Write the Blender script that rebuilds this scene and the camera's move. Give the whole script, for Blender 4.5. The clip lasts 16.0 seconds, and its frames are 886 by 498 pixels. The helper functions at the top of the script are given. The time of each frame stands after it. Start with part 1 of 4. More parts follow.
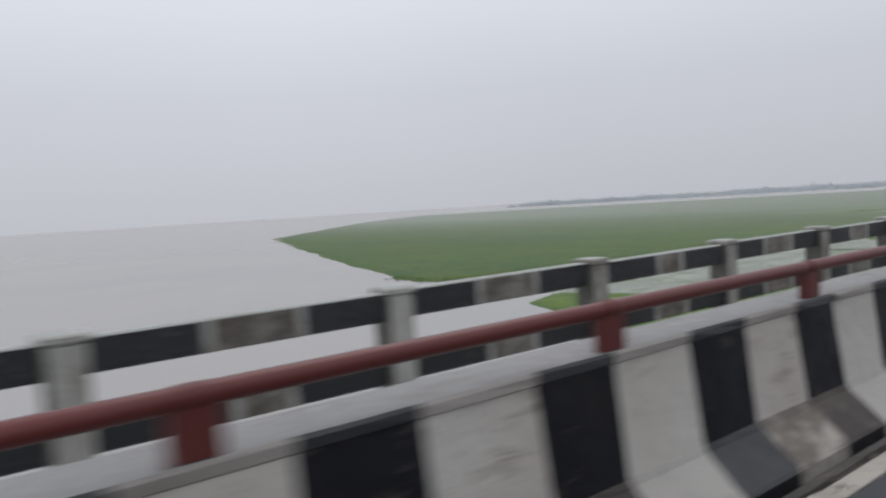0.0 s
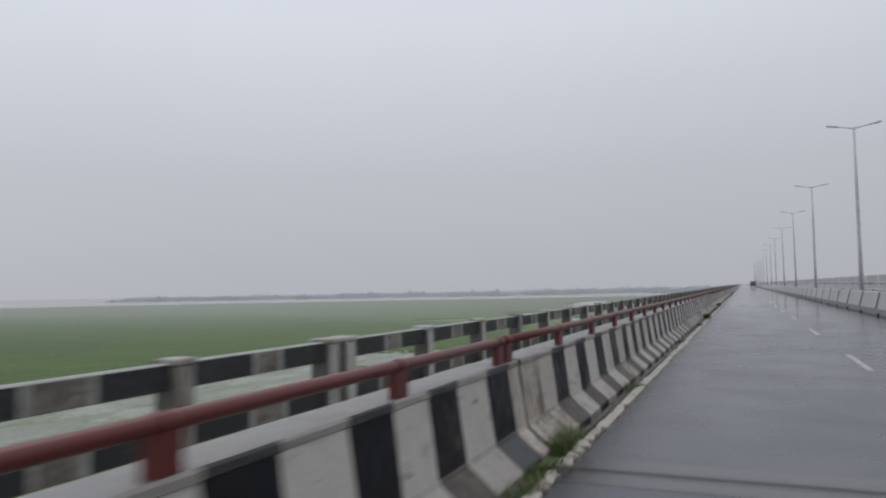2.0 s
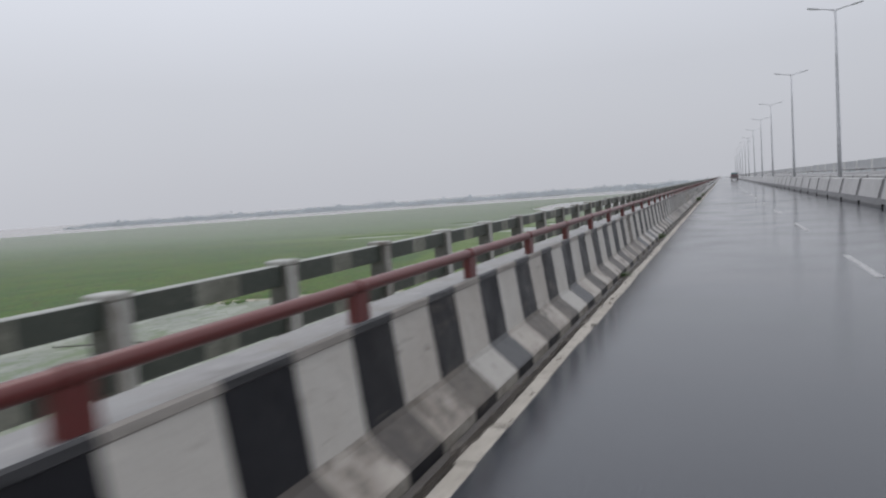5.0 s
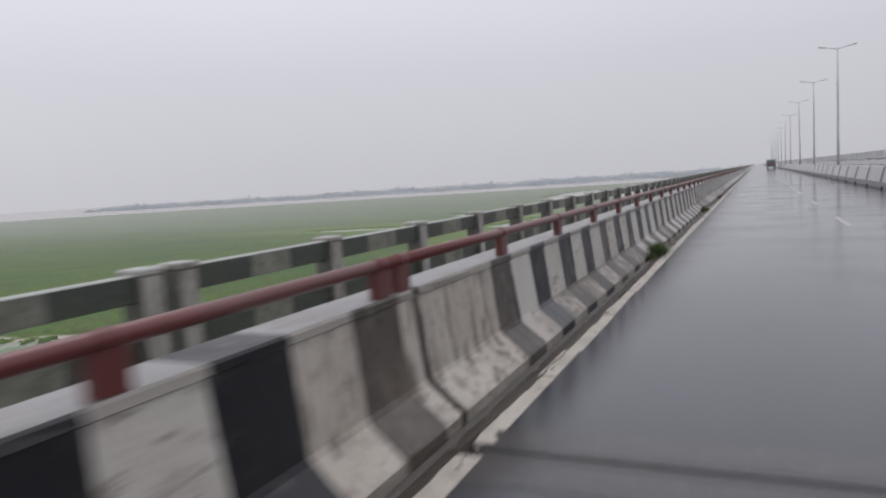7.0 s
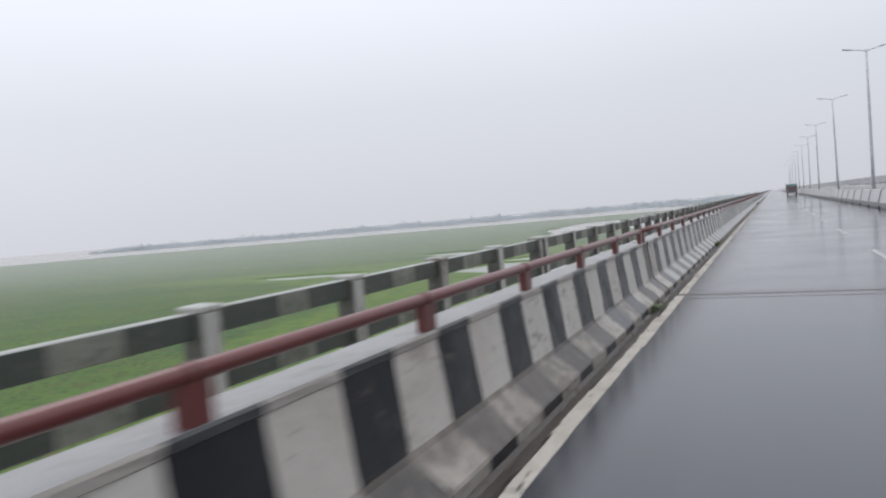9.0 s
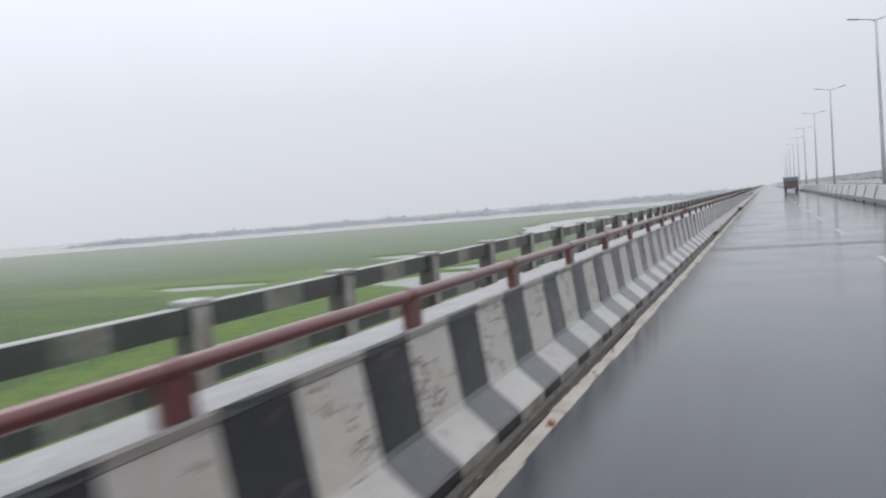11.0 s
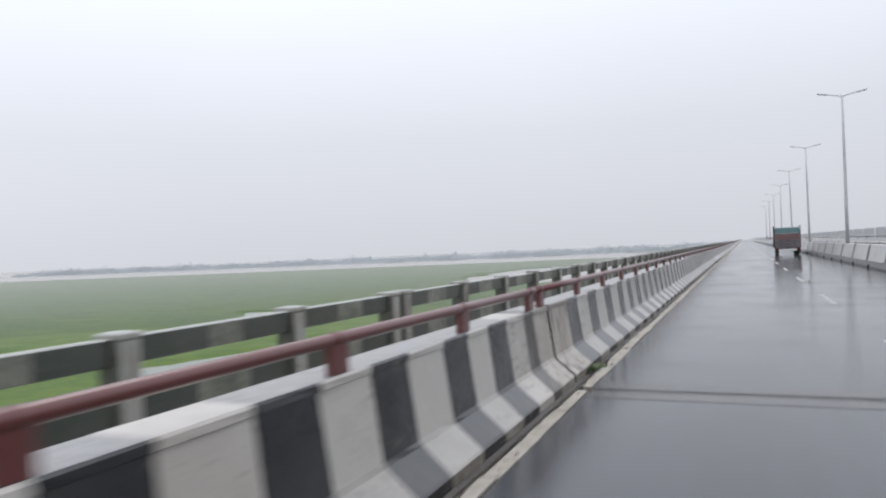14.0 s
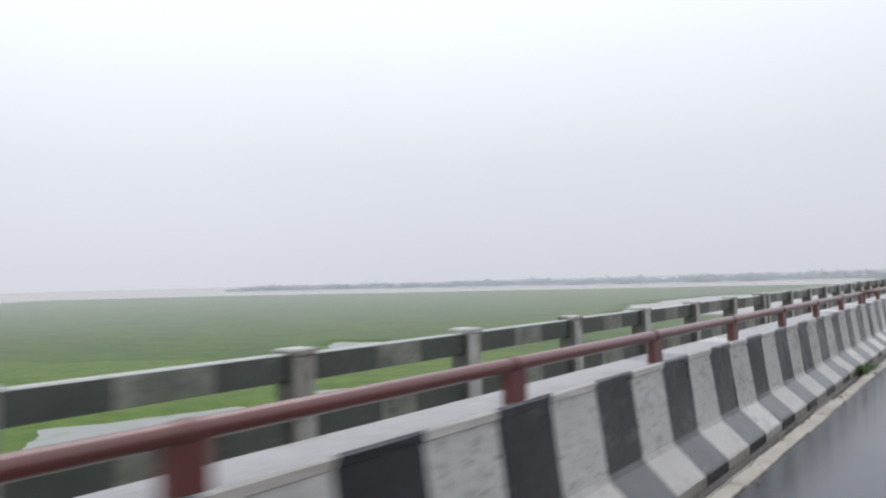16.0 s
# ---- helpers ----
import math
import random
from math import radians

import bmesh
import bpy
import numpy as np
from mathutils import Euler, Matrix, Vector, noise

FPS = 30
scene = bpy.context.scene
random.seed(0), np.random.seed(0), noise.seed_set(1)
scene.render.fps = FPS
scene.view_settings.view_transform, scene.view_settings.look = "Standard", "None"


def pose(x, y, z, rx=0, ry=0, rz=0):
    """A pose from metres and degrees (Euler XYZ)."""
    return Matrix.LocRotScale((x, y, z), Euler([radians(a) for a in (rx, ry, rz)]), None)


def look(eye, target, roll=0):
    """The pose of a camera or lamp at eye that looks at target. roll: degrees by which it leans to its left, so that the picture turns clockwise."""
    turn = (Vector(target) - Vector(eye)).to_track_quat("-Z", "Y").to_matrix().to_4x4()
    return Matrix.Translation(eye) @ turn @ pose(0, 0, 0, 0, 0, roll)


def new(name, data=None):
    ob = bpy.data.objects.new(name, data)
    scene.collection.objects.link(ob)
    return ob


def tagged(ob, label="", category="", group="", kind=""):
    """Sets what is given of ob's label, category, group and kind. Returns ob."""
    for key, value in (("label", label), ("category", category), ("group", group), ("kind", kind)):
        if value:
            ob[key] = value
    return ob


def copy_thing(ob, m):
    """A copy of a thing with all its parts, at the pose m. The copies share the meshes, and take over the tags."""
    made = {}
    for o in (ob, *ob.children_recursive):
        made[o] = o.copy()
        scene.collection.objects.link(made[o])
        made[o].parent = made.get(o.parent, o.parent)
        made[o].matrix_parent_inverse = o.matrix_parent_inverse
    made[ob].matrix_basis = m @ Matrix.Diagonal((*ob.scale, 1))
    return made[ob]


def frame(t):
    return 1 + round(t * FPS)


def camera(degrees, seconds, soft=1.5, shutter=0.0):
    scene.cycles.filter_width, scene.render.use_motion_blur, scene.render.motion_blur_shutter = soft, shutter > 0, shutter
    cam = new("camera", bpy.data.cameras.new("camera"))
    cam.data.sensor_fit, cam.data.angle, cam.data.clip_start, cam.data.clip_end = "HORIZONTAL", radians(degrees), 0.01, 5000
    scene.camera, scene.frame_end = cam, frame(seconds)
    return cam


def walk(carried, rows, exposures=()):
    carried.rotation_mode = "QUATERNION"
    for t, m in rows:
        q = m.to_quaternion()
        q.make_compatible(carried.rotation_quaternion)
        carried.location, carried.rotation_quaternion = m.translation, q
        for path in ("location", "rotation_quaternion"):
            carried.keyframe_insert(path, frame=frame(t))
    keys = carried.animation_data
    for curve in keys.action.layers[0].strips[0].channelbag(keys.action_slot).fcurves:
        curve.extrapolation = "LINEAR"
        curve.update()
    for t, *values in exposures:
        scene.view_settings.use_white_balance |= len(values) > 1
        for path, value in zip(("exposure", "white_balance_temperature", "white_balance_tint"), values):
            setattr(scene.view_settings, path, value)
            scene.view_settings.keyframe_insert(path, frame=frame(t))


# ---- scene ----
SECONDS = 16.0
FOV = 64.506
PATH = [  # seconds, x, y, z, turn to the left, tilt up, lean
    (0.0, 1.601, -41.824, 1.616, 53.19, -3.48, -3.61),
    (0.5, 1.511, -32.49, 1.608, 42.62, -6.91, 0.09),
    (1.0, 1.462, -23.007, 1.6, 30.84, -1.91, 2.75),
    (1.5, 1.423, -13.463, 1.592, 28.29, -2.44, 1.51),
    (2.0, 1.433, -3.808, 1.557, 23.04, 3.32, -1.17),
    (2.5, 1.449, 5.927, 1.588, 24.13, 1.31, -3.74),
    (3.0, 1.38, 15.623, 1.633, 21.57, -0.69, -0.36),
    (3.5, 1.344, 25.329, 1.628, 21.56, -1.82, 0.67),
    (4.0, 1.391, 35.021, 1.614, 20.2, -0.8, -1.42),
    (4.5, 1.38, 44.695, 1.574, 20.56, -3.16, -2.17),
    (4.7, 1.396, 48.619, 1.577, 21.77, -4.08, -3.95),
    (6.8, 1.447, 89.921, 1.552, 23.44, -4.9, -3.37),
    (7.0, 1.496, 93.86, 1.547, 24.26, -5.3, -3.64),
    (7.5, 1.486, 103.79, 1.582, 23.83, -3.26, -6.95),
    (8.0, 1.491, 113.545, 1.617, 25.17, -2.78, -4.74),
    (8.5, 1.418, 123.422, 1.565, 25.39, -1.95, -5.29),
    (8.7, 1.408, 127.384, 1.569, 25.5, -2.22, -5.06),
    (10.8, 1.473, 169.061, 1.594, 25.08, -3.05, -4.65),
    (11.0, 1.477, 173.04, 1.594, 24.97, -3.09, -4.72),
    (11.5, 1.558, 183.005, 1.604, 24.73, -3.47, -4.67),
    (12.0, 1.563, 192.967, 1.541, 24.87, -2.97, -5.71),
    (12.5, 1.606, 202.825, 1.629, 24.96, -1.99, -2.8),
    (13.0, 1.569, 212.855, 1.593, 24.51, -0.47, -2.78),
    (13.5, 1.549, 222.846, 1.578, 23.16, -0.1, -2.21),
    (14.0, 1.58, 232.806, 1.555, 23.16, 0.25, -2.45),
    (14.5, 1.502, 243.007, 1.575, 22.15, 0.29, -2.78),
    (15.0, 1.494, 252.961, 1.595, 21.49, -0.28, -2.13),
    (15.5, 1.404, 262.956, 1.583, 26.68, 0.46, -1.85),
    (16.0, 1.516, 272.894, 1.553, 38.56, 2.48, -1.56),
]
cam = camera(FOV, SECONDS, soft=2.2, shutter=0.16)


def aim(x, y, z, turn, tilt, lean):
    a, b = radians(turn), radians(tilt)
    way = Vector((-math.sin(a) * math.cos(b), math.cos(a) * math.cos(b), math.sin(b)))
    return look((x, y, z), Vector((x, y, z)) + way * 10, lean)


walk(cam, [(r[0], aim(*r[1:])) for r in PATH],
     exposures=[(0, 0.12, 6500, 10), (0.3, 0.18, 6640, 13.5), (0.7, 0.2, 6640, 13.5), (1.0, 0.22, 6530, 10.5), (1.5, 0.0, 6500, 10), (2.0, -0.08, 6500, 10), (3.0, -0.06, 6500, 10), (3.5, 0.04, 6500, 10), (4.0, 0.02, 6500, 10),
                (4.5, 0.08, 6500, 10), (6.5, 0.18, 6640, 13.5), (7.0, 0.2, 6640, 13.5), (7.5, 0.22, 6640, 13.5), (8.0, 0.45, 6630, 13.2), (8.5, 0.43, 6520, 10.5), (9.5, 0.45, 6500, 10), (11.0, 0.47, 6500, 10), (14.0, 0.48, 6500, 10),
                (16.0, 0.48, 6500, 10)])

# ---------------------------------------------------------------- light: an overcast, rainy sky
world = bpy.data.worlds.new("overcast_sky")
scene.world = world
world.use_nodes = True
wn, wl = world.node_tree.nodes, world.node_tree.links
wn.clear()
w_out = wn.new("ShaderNodeOutputWorld")
w_bg = wn.new("ShaderNodeBackground")
sky = wn.new("ShaderNodeTexSky")
sky.sky_type = "NISHITA"
sky.sun_disc = False
SUN_EL, SUN_ROT = radians(58), radians(200)
sky.sun_elevation, sky.sun_rotation = SUN_EL, SUN_ROT
sky.air_density, sky.dust_density = 1.0, 6.0
tc = wn.new("ShaderNodeTexCoord")
sep = wn.new("ShaderNodeSeparateXYZ")
ramp = wn.new("ShaderNodeValToRGB")
ramp.color_ramp.elements[0].position = 0.0
ramp.color_ramp.elements[0].color = (0.505, 0.52, 0.565, 1)
ramp.color_ramp.elements[1].position = 0.75
ramp.color_ramp.elements[1].color = (0.92, 0.955, 1.05, 1)
e = ramp.color_ramp.elements.new(0.16)
e.color = (0.57, 0.59, 0.64, 1)
e = ramp.color_ramp.elements.new(0.36)
e.color = (0.75, 0.785, 0.86, 1)
cloud = wn.new("ShaderNodeTexNoise")
cloud.inputs["Scale"].default_value = 1.6
cloud.inputs["Detail"].default_value = 3.0
cm = wn.new("ShaderNodeMapRange")
cm.inputs[3].default_value, cm.inputs[4].default_value = 0.95, 1.05
mulc = wn.new("ShaderNodeMix")
mulc.data_type, mulc.blend_type = "RGBA", "MULTIPLY"
mulc.inputs[0].default_value = 1.0
sky_dim = wn.new("ShaderNodeMix")
sky_dim.data_type, sky_dim.blend_type = "RGBA", "MULTIPLY"
sky_dim.inputs[0].default_value = 1.0
sky_dim.inputs[7].default_value = (0.08, 0.08, 0.08, 1)
mixs = wn.new("ShaderNodeMix")
mixs.data_type = "RGBA"
mixs.inputs[0].default_value = 0.92
wl.new(tc.outputs["Generated"], sep.inputs[0])
wl.new(sep.outputs["Z"], ramp.inputs[0])
wl.new(tc.outputs["Generated"], cloud.inputs["Vector"])
wl.new(cloud.outputs["Fac"], cm.inputs[0])
wl.new(ramp.outputs[0], mulc.inputs[6])
wl.new(cm.outputs[0], mulc.inputs[7])
wl.new(sky.outputs[0], sky_dim.inputs[6])
wl.new(sky_dim.outputs[2], mixs.inputs[6])
wl.new(mulc.outputs[2], mixs.inputs[7])
side = wn.new("ShaderNodeMapRange")  # the overcast is a little brighter over the river side
side.inputs[1].default_value, side.inputs[2].default_value = -0.9, 0.35
side.inputs[3].default_value, side.inputs[4].default_value = 1.03, 0.93
tilt = wn.new("ShaderNodeMix")
tilt.data_type, tilt.blend_type = "RGBA", "MULTIPLY"
tilt.inputs[0].default_value = 1.0
wl.new(sep.outputs["X"], side.inputs[0])
wl.new(mixs.outputs[2], tilt.inputs[6])
wl.new(side.outputs[0], tilt.inputs[7])
wl.new(tilt.outputs[2], w_bg.inputs[0])
w_bg.inputs[1].default_value = 1.0
wl.new(w_bg.outputs[0], w_out.inputs[0])

sun_data = bpy.data.lights.new("sun", "SUN")
sun_data.energy, sun_data.angle, sun_data.color = 0.6, radians(40), (1.0, 0.97, 0.93)
sun = new("sun", sun_data)
sun.matrix_world = look((0, 0, 60), (18, -30, 0))


# ---------------------------------------------------------------- materials
def material(name, base, rough=0.7, metal=0.0, spots=(), bump=0.0, bump_scale=40.0, coat=0.0, spec=0.5, rough_noise=0.0, rough_scale=3.0, vary=0.0, puddled=0.0):
    """base: colour. spots: rows of (scale, low, high, colour, strength, stretch) laid over it by noise."""
    m = bpy.data.materials.new(name)
    m.use_nodes = True
    n, l = m.node_tree.nodes, m.node_tree.links
    b = n["Principled BSDF"]
    b.inputs["Roughness"].default_value = rough
    b.inputs["Metallic"].default_value = metal
    b.inputs["Specular IOR Level"].default_value = spec
    if coat or puddled:  # coat is a wet film; its climb along y stands in for haze
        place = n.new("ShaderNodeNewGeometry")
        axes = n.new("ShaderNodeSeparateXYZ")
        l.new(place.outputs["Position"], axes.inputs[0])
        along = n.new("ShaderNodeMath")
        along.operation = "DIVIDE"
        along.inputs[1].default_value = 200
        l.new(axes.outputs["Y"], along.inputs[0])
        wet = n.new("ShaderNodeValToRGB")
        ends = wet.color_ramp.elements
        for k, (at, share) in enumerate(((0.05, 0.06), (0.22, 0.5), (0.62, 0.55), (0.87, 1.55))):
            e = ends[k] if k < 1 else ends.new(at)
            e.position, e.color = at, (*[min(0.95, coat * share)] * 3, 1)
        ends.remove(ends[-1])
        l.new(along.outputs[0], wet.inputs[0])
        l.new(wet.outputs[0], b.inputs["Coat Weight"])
    b.inputs["Coat Roughness"].default_value = 0.22
    b.inputs["Coat IOR"].default_value = 1.7
    geo = n.new("ShaderNodeNewGeometry")
    info = n.new("ShaderNodeObjectInfo")
    rgb = n.new("ShaderNodeRGB")
    rgb.outputs[0].default_value = (*base, 1)
    col = rgb.outputs[0]
    for scale, low, high, colour, strength, stretch in spots:
        mp = n.new("ShaderNodeMapping")
        mp.inputs["Scale"].default_value = stretch
        mp.inputs["Location"].default_value = (scale * 3.1, scale * 1.7, scale)
        l.new(geo.outputs["Position"], mp.inputs["Vector"])
        t = n.new("ShaderNodeTexNoise")
        t.inputs["Scale"].default_value = scale
        t.inputs["Detail"].default_value = 6.0
        t.inputs["Roughness"].default_value = 0.62
        l.new(mp.outputs[0], t.inputs["Vector"])
        r = n.new("ShaderNodeMapRange")
        r.inputs[1].default_value, r.inputs[2].default_value = low, high
        r.inputs[4].default_value = strength
        if vary:
            sh = n.new("ShaderNodeMath")
            sh.operation = "MULTIPLY_ADD"
            sh.inputs[1].default_value, sh.inputs[2].default_value = vary, -vary / 2
            l.new(info.outputs["Random"], sh.inputs[0])
            ad = n.new("ShaderNodeMath")
            ad.operation = "ADD"
            l.new(t.outputs["Fac"], ad.inputs[0])
            l.new(sh.outputs[0], ad.inputs[1])
            l.new(ad.outputs[0], r.inputs[0])
        else:
            l.new(t.outputs["Fac"], r.inputs[0])
        mx = n.new("ShaderNodeMix")
        mx.data_type = "RGBA"
        mx.inputs[7].default_value = (*colour, 1)
        l.new(r.outputs[0], mx.inputs[0])
        l.new(col, mx.inputs[6])
        col = mx.outputs[2]
    l.new(col, b.inputs["Base Color"])
    if rough_noise:
        t = n.new("ShaderNodeTexNoise")
        t.inputs["Scale"].default_value = rough_scale
        t.inputs["Detail"].default_value = 4.0
        l.new(geo.outputs["Position"], t.inputs["Vector"])
        r = n.new("ShaderNodeMapRange")
        r.inputs[1].default_value, r.inputs[2].default_value = 0.3, 0.7
        r.inputs[3].default_value, r.inputs[4].default_value = max(0.02, rough - rough_noise), min(1, rough + rough_noise)
        l.new(t.outputs["Fac"], r.inputs[0])
        rough_out = r.outputs[0]
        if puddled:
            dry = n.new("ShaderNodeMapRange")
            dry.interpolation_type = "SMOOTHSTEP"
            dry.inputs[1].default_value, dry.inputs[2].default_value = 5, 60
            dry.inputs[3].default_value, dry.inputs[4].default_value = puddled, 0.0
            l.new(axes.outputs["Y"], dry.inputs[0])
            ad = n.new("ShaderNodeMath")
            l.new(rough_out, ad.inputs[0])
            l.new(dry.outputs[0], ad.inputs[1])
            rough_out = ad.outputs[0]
        l.new(rough_out, b.inputs["Roughness"])
    if bump:
        t = n.new("ShaderNodeTexNoise")
        t.inputs["Scale"].default_value = bump_scale
        t.inputs["Detail"].default_value = 6.0
        l.new(geo.outputs["Position"], t.inputs["Vector"])
        bp = n.new("ShaderNodeBump")
        bp.inputs["Strength"].default_value = bump
        bp.inputs["Distance"].default_value = 0.02
        l.new(t.outputs["Fac"], bp.inputs["Height"])
        l.new(bp.outputs[0], b.inputs["Normal"])
    return m


U1 = (1, 1, 1)
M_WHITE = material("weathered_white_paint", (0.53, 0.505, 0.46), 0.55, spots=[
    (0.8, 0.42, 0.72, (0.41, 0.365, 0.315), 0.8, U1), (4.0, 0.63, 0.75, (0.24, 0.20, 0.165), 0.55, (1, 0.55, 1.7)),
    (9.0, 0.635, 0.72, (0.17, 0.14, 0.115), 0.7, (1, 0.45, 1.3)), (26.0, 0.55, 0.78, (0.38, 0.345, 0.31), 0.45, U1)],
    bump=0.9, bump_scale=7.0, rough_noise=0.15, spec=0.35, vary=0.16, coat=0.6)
M_FLAKED = material("flaking_white_paint", (0.52, 0.51, 0.475), 0.6, spots=[
    (0.8, 0.42, 0.72, (0.43, 0.415, 0.38), 0.8, U1), (7.0, 0.53, 0.62, (0.29, 0.28, 0.25), 0.65, (1, 0.7, 1.3)),
    (19.0, 0.57, 0.65, (0.16, 0.15, 0.135), 0.75, (1, 0.7, 1.2))], bump=1.0, bump_scale=12.0, spec=0.3, vary=0.06, coat=0.5)
CREAM, CRACK = (0.53, 0.50, 0.445), (0.12, 0.085, 0.06)
M_CRACKED = material("cracked_cream_white_paint", CREAM, 0.55, spots=[
    (0.8, 0.42, 0.72, (0.43, 0.39, 0.335), 0.8, U1), (1.35, 0.500, 0.503, CRACK, 0.85, (1, 0.8, 1.3)), (1.35, 0.512, 0.516, CREAM, 1.0, (1, 0.8, 1.3)),
    (3.0, 0.62, 0.72, (0.27, 0.22, 0.175), 0.6, (1, 0.8, 1.2)), (16.0, 0.66, 0.72, (0.25, 0.21, 0.17), 0.7, U1)], bump=0.9, bump_scale=8.0, spec=0.3, vary=0.03, coat=0.5)
M_BLACK = material("weathered_black_paint", (0.008, 0.008, 0.011), 0.55, spots=[
    (1.1, 0.5, 0.8, (0.026, 0.023, 0.020), 0.8, U1), (6.0, 0.61, 0.71, (0.09, 0.075, 0.062), 0.6, (1, 0.7, 1.5))],
    bump=0.8, bump_scale=7.0, rough_noise=0.14, spec=0.2, vary=0.16, coat=0.6)
M_STAIN_DARK = material("brown_stained_black_paint", (0.045, 0.038, 0.033), 0.6, spots=[
    (1.3, 0.42, 0.66, (0.115, 0.092, 0.072), 0.85, (1, 0.8, 0.6)), (5.0, 0.48, 0.66, (0.15, 0.125, 0.10), 0.6, (1, 1, 0.45)), (9.0, 0.55, 0.68, (0.02, 0.018, 0.016), 0.8, U1)], bump=1.0, bump_scale=7.0, spec=0.3, coat=0.5)
M_STAIN_PALE = material("brown_stained_white_paint", (0.47, 0.43, 0.375), 0.6, spots=[
    (1.6, 0.42, 0.66, (0.34, 0.295, 0.245), 0.8, (1, 1, 0.5)), (9.0, 0.53, 0.60, (0.10, 0.08, 0.065), 0.8, (1, 1, 0.16)), (22.0, 0.56, 0.66, (0.14, 0.115, 0.095), 0.7, (1, 1, 0.3))], bump=1.0, bump_scale=9.0, spec=0.3, coat=0.4)
M_SPLASH = material("road_dusted_black_paint", (0.038, 0.038, 0.040), 0.5, spots=[
    (1.5, 0.42, 0.7, (0.024, 0.024, 0.026), 0.8, U1), (9.0, 0.57, 0.7, (0.11, 0.10, 0.09), 0.55, U1)], bump=0.6, bump_scale=8.0, spec=0.4, coat=0.45)
M_TOP_PALE = material("worn_barrier_top", (0.26, 0.26, 0.258), 0.62, spots=[
    (1.0, 0.42, 0.7, (0.225, 0.218, 0.208), 0.8, U1), (9.0, 0.52, 0.72, (0.17, 0.16, 0.15), 0.6, U1), (2.6, 0.54, 0.64, (0.19, 0.175, 0.155), 0.6, (1, 0.5, 1))], bump=0.6, bump_scale=14.0, spec=0.3, coat=0.5)
# worn tops of black bands, paled in colour for the sky they reflect
M_TOP_DARK = material("worn_black_top_sky_paled", (0.245, 0.24, 0.232), 0.62, spots=[
    (1.0, 0.42, 0.7, (0.20, 0.20, 0.205), 0.8, U1), (9.0, 0.5, 0.72, (0.38, 0.37, 0.36), 0.6, U1), (2.6, 0.54, 0.64, (0.14, 0.13, 0.12), 0.6, (1, 0.5, 1))], bump=0.6, bump_scale=14.0, spec=0.3, coat=0.5)
M_CONC = material("bare_concrete", (0.36, 0.35, 0.33), 0.62, spots=[
    (0.8, 0.4, 0.7, (0.25, 0.24, 0.22), 0.7, U1), (6.0, 0.55, 0.75, (0.16, 0.15, 0.13), 0.6, U1)], bump=0.5, bump_scale=14.0)
M_POST = material("limewashed_concrete", (0.45, 0.45, 0.42), 0.55, spots=[
    (0.02, 0.44, 0.56, (0.31, 0.31, 0.285), 0.8, (0, 1, 0)), (2.2, 0.45, 0.7, (0.24, 0.23, 0.20), 0.7, (1, 1, 0.4)), (9.0, 0.50, 0.66, (0.15, 0.125, 0.10), 0.8, (1, 1, 0.22)), (26.0, 0.57, 0.68, (0.07, 0.06, 0.05), 0.7, (1, 1, 0.35))], bump=0.5, bump_scale=18.0, vary=0.14, coat=0.4)
M_RAILWHITE = material("grimy_white_rail_paint", (0.20, 0.205, 0.17), 0.5, spots=[
    (3.0, 0.42, 0.60, (0.085, 0.09, 0.07), 0.8, U1), (16.0, 0.52, 0.66, (0.06, 0.062, 0.048), 0.7, U1)], bump=0.4, bump_scale=20.0, coat=0.5)
# black rail paint lifted by moss, and by haze put into the colour
M_RAILBLACK = material("mossy_hazed_rail_paint", (0.033, 0.043, 0.034), 0.55, spots=[
    (2.0, 0.45, 0.7, (0.050, 0.058, 0.044), 0.8, U1), (12.0, 0.56, 0.70, (0.10, 0.10, 0.085), 0.6, U1)], bump=0.5, bump_scale=18.0, coat=0.5)
M_RAILDARK = material("blue_black_rail_paint", (0.016, 0.018, 0.021), 0.5, spots=[
    (2.0, 0.5, 0.75, (0.035, 0.036, 0.036), 0.8, U1), (12.0, 0.58, 0.70, (0.09, 0.085, 0.075), 0.6, U1)], bump=0.5, bump_scale=18.0, coat=0.35)
M_RAILMID = material("brown_mottled_rail_paint", (0.21, 0.20, 0.175), 0.55, spots=[
    (4.0, 0.42, 0.58, (0.075, 0.063, 0.05), 0.85, U1), (18.0, 0.52, 0.64, (0.035, 0.03, 0.026), 0.7, U1)], bump=0.5, bump_scale=20.0, coat=0.4)
M_RAILBAR = material("chalky_white_rail_bar", (0.33, 0.33, 0.31), 0.55, spots=[
    (8.0, 0.48, 0.64, (0.18, 0.17, 0.145), 0.8, U1)], bump=0.4, bump_scale=20.0, coat=0.4)
# pale tops: the sky's gleam on wet rails is put into the colour
M_RAILTOP = material("sky_gleam_rail_top", (0.33, 0.34, 0.315), 0.55, spots=[
    (2.5, 0.45, 0.7, (0.26, 0.27, 0.24), 0.8, U1), (12.0, 0.56, 0.70, (0.12, 0.12, 0.10), 0.6, U1)], bump=0.5, bump_scale=18.0, coat=0.5)
M_RED = material("red_oxide_pipe_paint", (0.125, 0.027, 0.024), 0.42, spots=[
    (1.5, 0.45, 0.75, (0.10, 0.032, 0.025), 0.7, U1), (14.0, 0.58, 0.72, (0.09, 0.04, 0.028), 0.7, U1)], bump=0.15, bump_scale=30.0, spec=0.35, coat=0.4)
